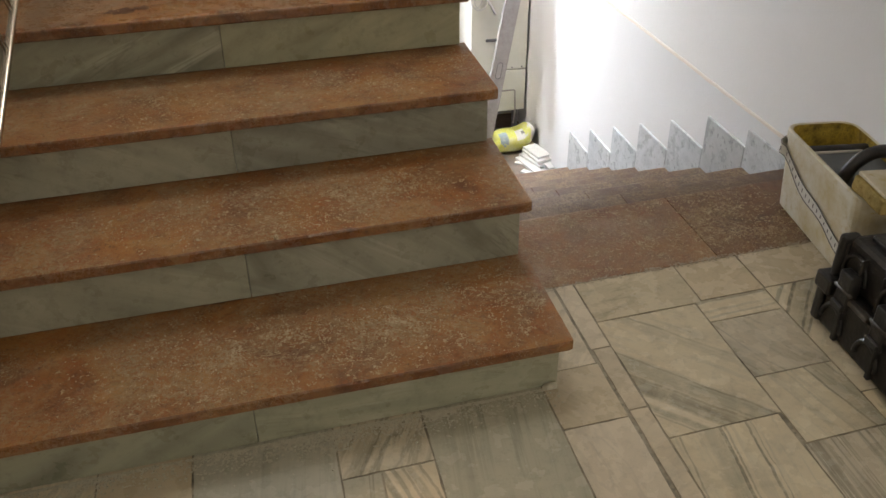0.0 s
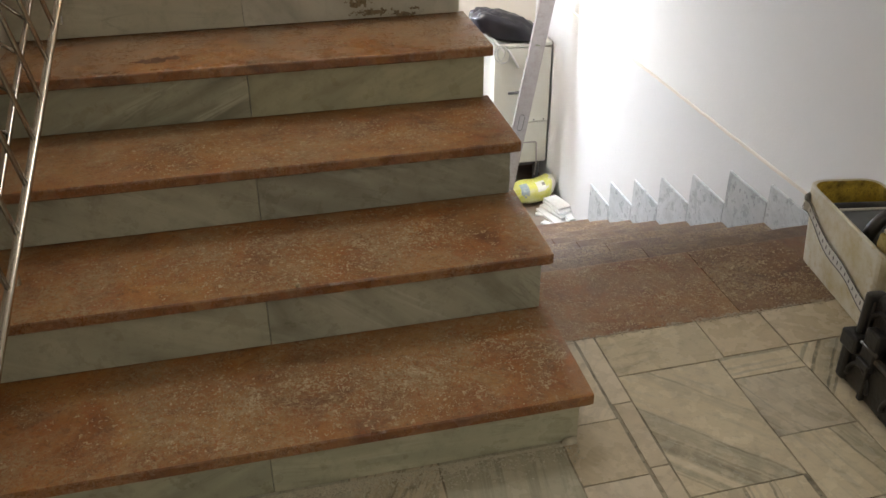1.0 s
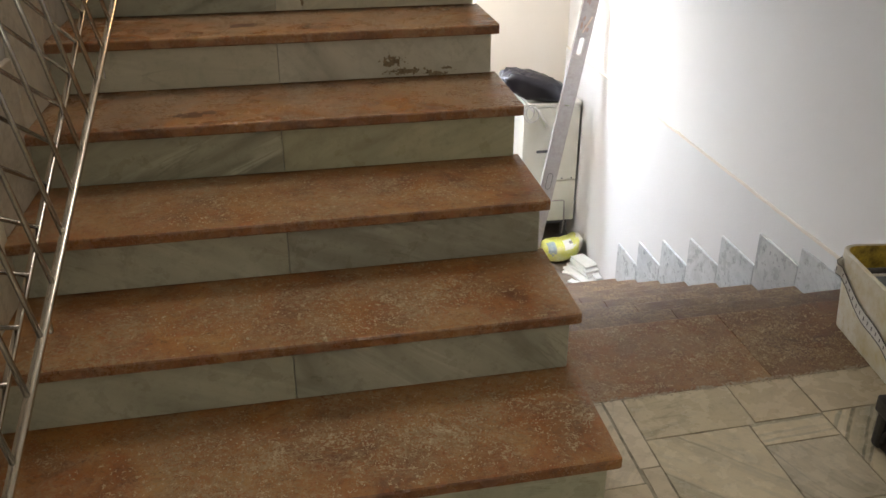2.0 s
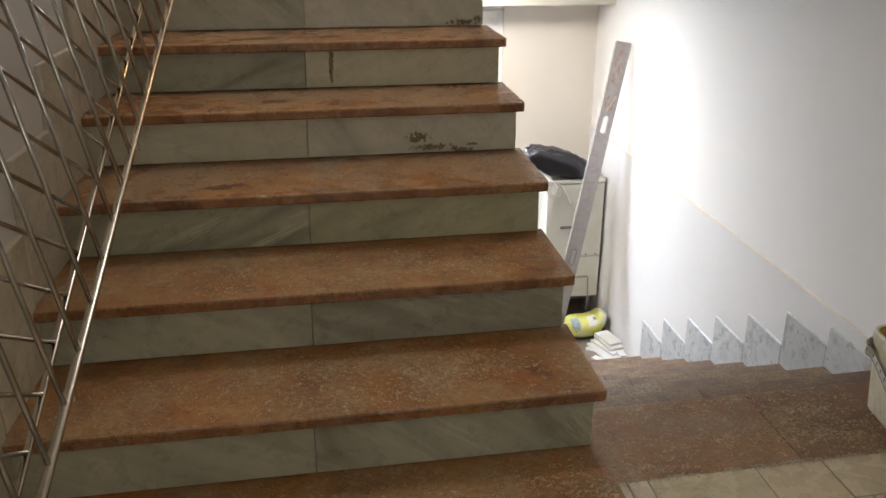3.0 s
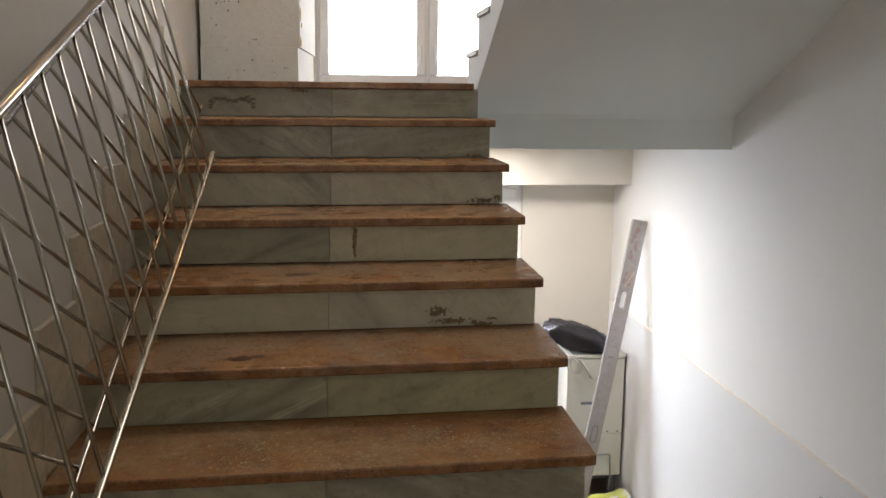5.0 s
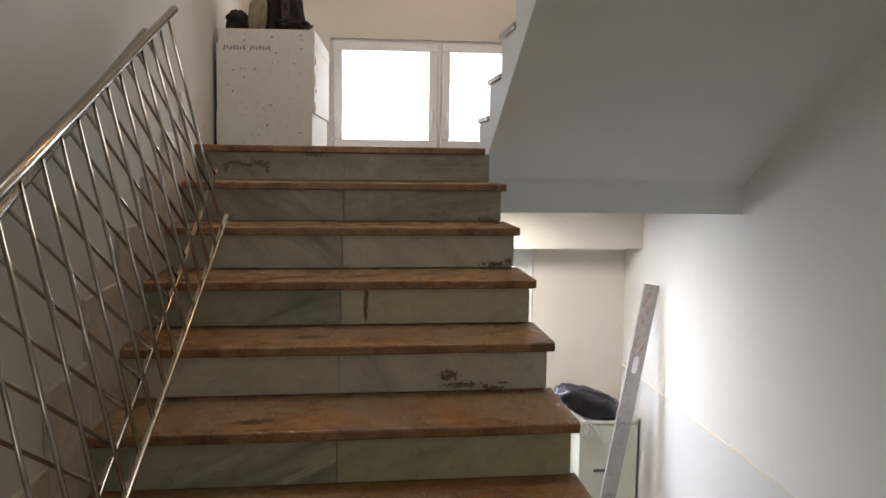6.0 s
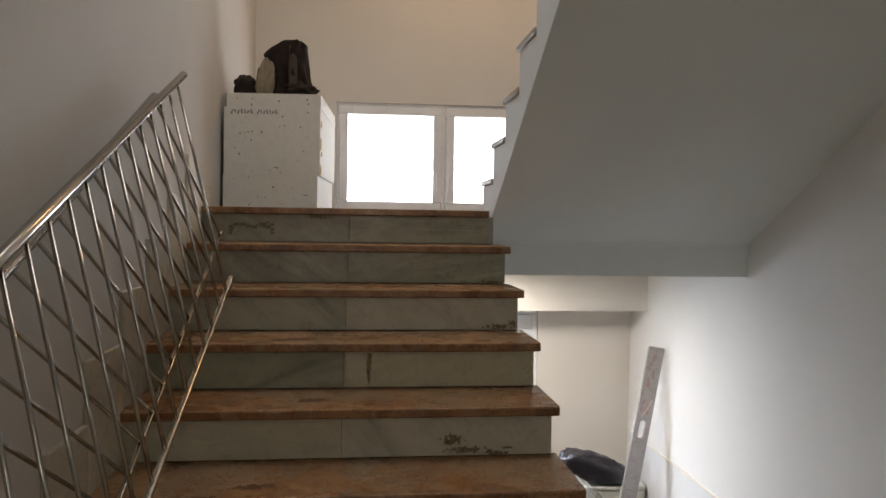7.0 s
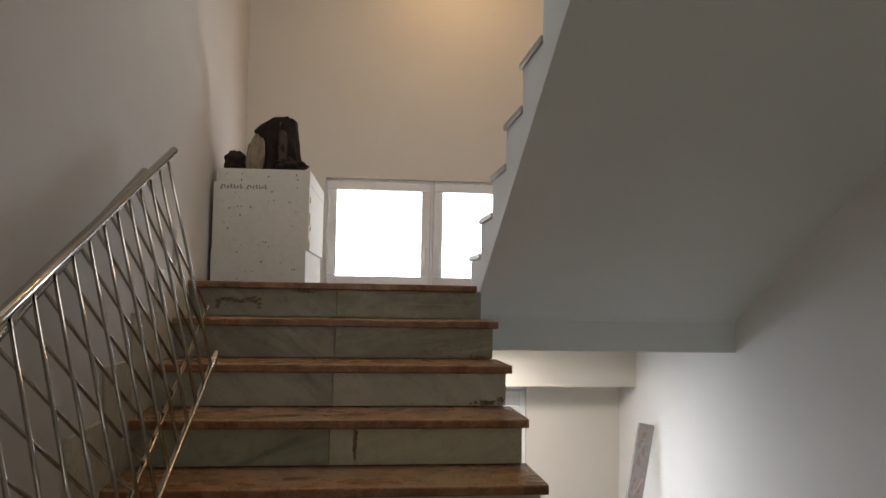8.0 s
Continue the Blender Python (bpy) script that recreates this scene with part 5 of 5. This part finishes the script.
nub = tagged(part("mortar_crumb", lump((-0.624, 0.336, 0.338), (0.006, 0.005, 0.008), 3, 0.5, 2, 2, 0.3345), CHIP), "pale mortar crumb lying on a tread edge", "crumb")
lumpy = tagged(part("mortar_crumb", lump((-0.04, 0.03, 0.008), (0.018, 0.010, 0.008), 5, 0.5, 2, 2, 0.001), PALE), "grey mortar crumb beside the lowest riser", "crumb")


def vein_flakes(parent, marks, seed, mat_):
    """Dark marble veins showing on the face of a riser: thin ragged flakes."""
    r = random.Random(seed)
    for x, y, z, w, hgt, count, size in marks:
        for i in range(count):
            f = lump((x + r.gauss(0, w), y, z + r.gauss(0, hgt)), (size * r.uniform(0.5, 2.2), 0.0009, size * r.uniform(0.3, 1.0)), i + seed, 1.1, 2.6, 2)
            f.verts.ensure_lookup_table()
            bmesh.ops.rotate(f, cent=f.verts[0].co, matrix=Matrix.Rotation(r.uniform(-0.5, 0.5), 3, "Y"), verts=f.verts)
            part("broken_mortar", f, mat_, parent, "dark vein, grime and broken mortar marks" if i == 0 else "")


y5, y6, y9 = nose(5)[0] + OVER, nose(6)[0] + OVER, nose(9)[0] + OVER
VEIN = simple("dark_marble_vein", (0.11, 0.10, 0.075), 0.4, 0, 0.9, 60, (0.24, 0.23, 0.18))
for y_, way_ in ((y9, ((-1.235, 1.357), (-1.228, 1.392), (-1.205, 1.404), (-1.17, 1.396), (-1.133, 1.387), (-1.112, 1.396), (-1.08, 1.404), (-1.038, 1.398))), (y9, ((-1.10, 1.40), (-1.06, 1.385), (-1.045, 1.352)))):
    marks_ = []
    for (xa, za), (xb, zb) in zip(way_, way_[1:]):
        for i in range(4):
            marks_.append((xa + (xb - xa) * i / 4, y_, za + (zb - za) * i / 4, 0.005, 0.004, 4, 0.0040))
    vein_flakes(up, marks_, 7, VEIN)
BROKEN = simple("brown_broken_mortar", (0.27, 0.21, 0.13), 0.9, 0, 1.0, 55, (0.10, 0.075, 0.045), 0.2, 0.4)


def scab(parent, x0, x1, y, z0, z1, cell, keep):
    """A ragged crust of broken mortar, in places grime, on the face of a riser."""
    verts, faces, index = [], [], {}

    def corner(i, j):
        if (i, j) not in index:
            index[i, j] = len(verts)
            x, z = x0 + i * cell, z0 + j * cell
            verts.append((x + cell * 0.7 * noise.noise((x * 300, z * 300, 2)), y - 0.0013 - 0.002 * max(0.0, 0.3 + noise.noise((x * 220, z * 220, 5))), z + cell * 0.7 * noise.noise((x * 300, z * 300, 8))))
        return index[i, j]
    for i in range(int((x1 - x0) / cell)):
        for j in range(int((z1 - z0) / cell)):
            if keep(x0 + (i + 0.5) * cell, z0 + (j + 0.5) * cell) > 0:
                faces.append((corner(i, j), corner(i + 1, j), corner(i + 1, j + 1), corner(i, j + 1)))
    o = bmesh.new()
    verts = [o.verts.new(v) for v in verts]
    for f in faces:
        o.faces.new([verts[i] for i in f])
    part("broken_mortar", o, BROKEN, parent, "dark vein, grime and broken mortar marks")


def ragged(x, z, fine, seed):
    return 0.7 * noise.noise((x * fine, z * fine, seed)) + 0.5 * noise.noise((x * fine * 2.6, z * fine * 2.6, seed + 3))


def blobs(*spots):
    def keep(x, z):
        p = max(math.exp(-((x - a) / w) ** 2 - ((z - c) / hh) ** 2) for a, c, w, hh in spots)
        return p + ragged(x, z, 75, 1.0) - 0.60 if p > 0.10 else -1
    return keep


scab(up, -0.46, -0.05, y5, 0.6715, 0.765, 0.0025, blobs((-0.345, 0.724, 0.040, 0.018), (-0.30, 0.690, 0.075, 0.012), (-0.20, 0.680, 0.055, 0.010), (-0.165, 0.695, 0.02, 0.006)))
scab(up, -0.64, -0.585, y6, 0.850, 0.958, 0.0022, lambda x, z: 0.0085 * (0.8 + 0.8 * ragged(0.0, z, 45, 2.0)) * min(1.0, (z - 0.84) * 25) - abs(x + 0.612 + 0.004 * ragged(0.0, z, 30, 6.0)))
# grime at the lower right of two risers
scab(up, -0.20, -0.022, nose(7)[0] + OVER, nose(6)[1] + 0.005, nose(6)[1] + 0.05, 0.0025, blobs((-0.10, nose(6)[1] + 0.016, 0.06, 0.012), (-0.04, nose(6)[1] + 0.03, 0.02, 0.012)))
scab(up, -0.16, -0.022, nose(8)[0] + OVER, nose(7)[1] + 0.005, nose(7)[1] + 0.04, 0.0025, blobs((-0.075, nose(7)[1] + 0.010, 0.05, 0.008)))
scab(up, -0.95, -0.74, y9, 1.41, 1.465, 0.0025, blobs((-0.85, 1.44, 0.05, 0.010)))

STAIN = simple("dark_oily_stain", (0.12, 0.045, 0.018), 0.45, 0, 0.8, 40)
for k, x, dy_, sx, sy in ((4, -0.955, 0.10, 0.034, 0.026), (4, -0.90, 0.115, 0.018, 0.018), (6, -0.86, 0.12, 0.05, 0.028), (6, -0.62, 0.14, 0.04, 0.024), (5, -0.80, 0.15, 0.04, 0.026), (6, -0.93, 0.10, 0.025, 0.02)):
    y, z = nose(k)
    part("stain", lump((x, y + dy_, z + 0.0002), (sx, sy, 0.0006), k, 0.9, 1.8, 3), STAIN, up, "dark stain")

# the steps and what lies on them run askew to the walls
for ob in [*up.children_recursive, *down.children_recursive, *[o for o in bpy.data.objects if o.name.split(".")[0] in ("stone_grit", "dust_patch", "mortar_crumb")]]:
    ob.data.transform(SHEAR if min(v.co.x for v in ob.data.vertices) < -0.03 else SHEAR_DOWN)

# ---- floor slabs of the hall ----
rects = [(-0.016, 0.128, 0.101, 0.452), (0.107, 0.178, 0.160, 0.452), (0.112, -0.045, 0.160, 0.175), (0.114, -0.50, 0.160, -0.048), (-0.055, -0.062, 0.104, 0.125), (-0.055, -0.52, 0.104, -0.065),
         (-0.352, -0.45, -0.058, 0.125), (-0.555, -0.065, -0.355, 0.125), (-0.470, -0.42, -0.355, -0.068), (-0.555, -0.42, -0.473, -0.068), (-0.86, -0.30, -0.558, 0.125), (-1.056, -0.33, -0.863, 0.125), (LEFT, -0.36, -1.059, 0.125),
         (0.163, 0.277, 0.470, 0.452), (0.163, -0.150, 0.448, 0.274), (0.163, -0.62, 0.438, -0.153), (0.473, 0.284, 0.668, 0.452), (0.451, 0.193, 0.664, 0.281), (0.451, -0.027, 0.664, 0.190), (0.451, -0.248, 0.664, -0.030),
         (0.441, -0.62, 0.664, -0.251), (0.671, 0.288, 0.985, 0.452), (0.667, -0.142, 0.96, 0.285), (0.667, -0.622, 0.96, -0.145), (0.988, 0.15, RIGHT - 0.016, 0.452), (0.963, -0.25, RIGHT - 0.001, 0.147), (0.963, -0.622, RIGHT - 0.001, -0.253)]


def slab(x0, y0, x1, y1, z):
    """A floor slab with slightly broken edges."""
    o = bmesh.new()
    ring = []
    corners = [(x0, y0), (x1, y0), (x1, y1), (x0, y1)]
    for (ax_, ay), (bx, by) in zip(corners, corners[1:] + corners[:1]):
        n = max(2, min(16, int(math.hypot(bx - ax_, by - ay) / 0.022)))
        for i in range(n):
            f = i / n
            px_, py_ = ax_ + (bx - ax_) * f, ay + (by - ay) * f
            e = -0.0011 + 0.0034 * max(0.0, noise.noise((px_ * 38, py_ * 38, 3.0)) + 0.15) + 0.0012 * noise.noise((px_ * 9, py_ * 9, 6.0))
            if i == 0:
                e += 0.002 * max(0.0, noise.noise((px_ * 90, py_ * 90, 8.0)))
            ring.append((px_ + math.copysign(e, (x0 + x1) / 2 - px_), py_ + math.copysign(e, (y0 + y1) / 2 - py_)))
    top_ = [o.verts.new((p[0], p[1], z)) for p in ring]
    low_ = [o.verts.new((p[0], p[1], -0.013)) for p in ring]
    o.faces.new(top_)
    for i in range(len(ring)):
        j = (i + 1) % len(ring)
        o.faces.new((top_[j], top_[i], low_[i], low_[j]))
    return o


y = -0.62
rnd = random.Random(5)
floor_ob = bpy.data.objects["floor"]
x = LEFT
while x < RIGHT - 0.02:
    x1 = min(RIGHT, x + rnd.uniform(0.2, 0.34))
    if RIGHT - x1 < 0.12:
        x1 = RIGHT
    yt = -0.625
    for r in rects:
        if r[0] < x1 and r[2] > x:
            yt = min(yt, r[1] - 0.003)
    while yt > BACK + 0.02:
        y0 = max(BACK, yt - rnd.uniform(0.25, 0.5))
        rects.append((x, y0, x1 - 0.003, yt))
        yt = y0 - 0.003
    x = x1
for x0, y0, x1, y1 in rects[:26]:
    if -0.615 < y0 < -0.28:
        rects.append((x0, -0.622, x1, y0 - 0.003))
for i, (x0, y0, x1, y1) in enumerate(rects):
    dz = rnd.uniform(-0.0006, 0.0004)
    mat_ = {6: TILE_GREY, 8: BAND_FLOOR, 9: TILE_GREY, 10: TILE_GREY, 14: BAND_SLANT, 15: BAND_FRONT, 17: BAND_EDGE, 19: BAND_SIDE, 20: TILE_LONG, 22: BAND_CASE, 13: TILE_CROSS}.get(i, TILE_PLAIN if i < 6 or i in (11, 16, 21) else TILE)
    part("floor_slab", slab(x0, y0, x1, y1, dz), mat_, floor_ob).data.transform(SHEAR_FLOOR)
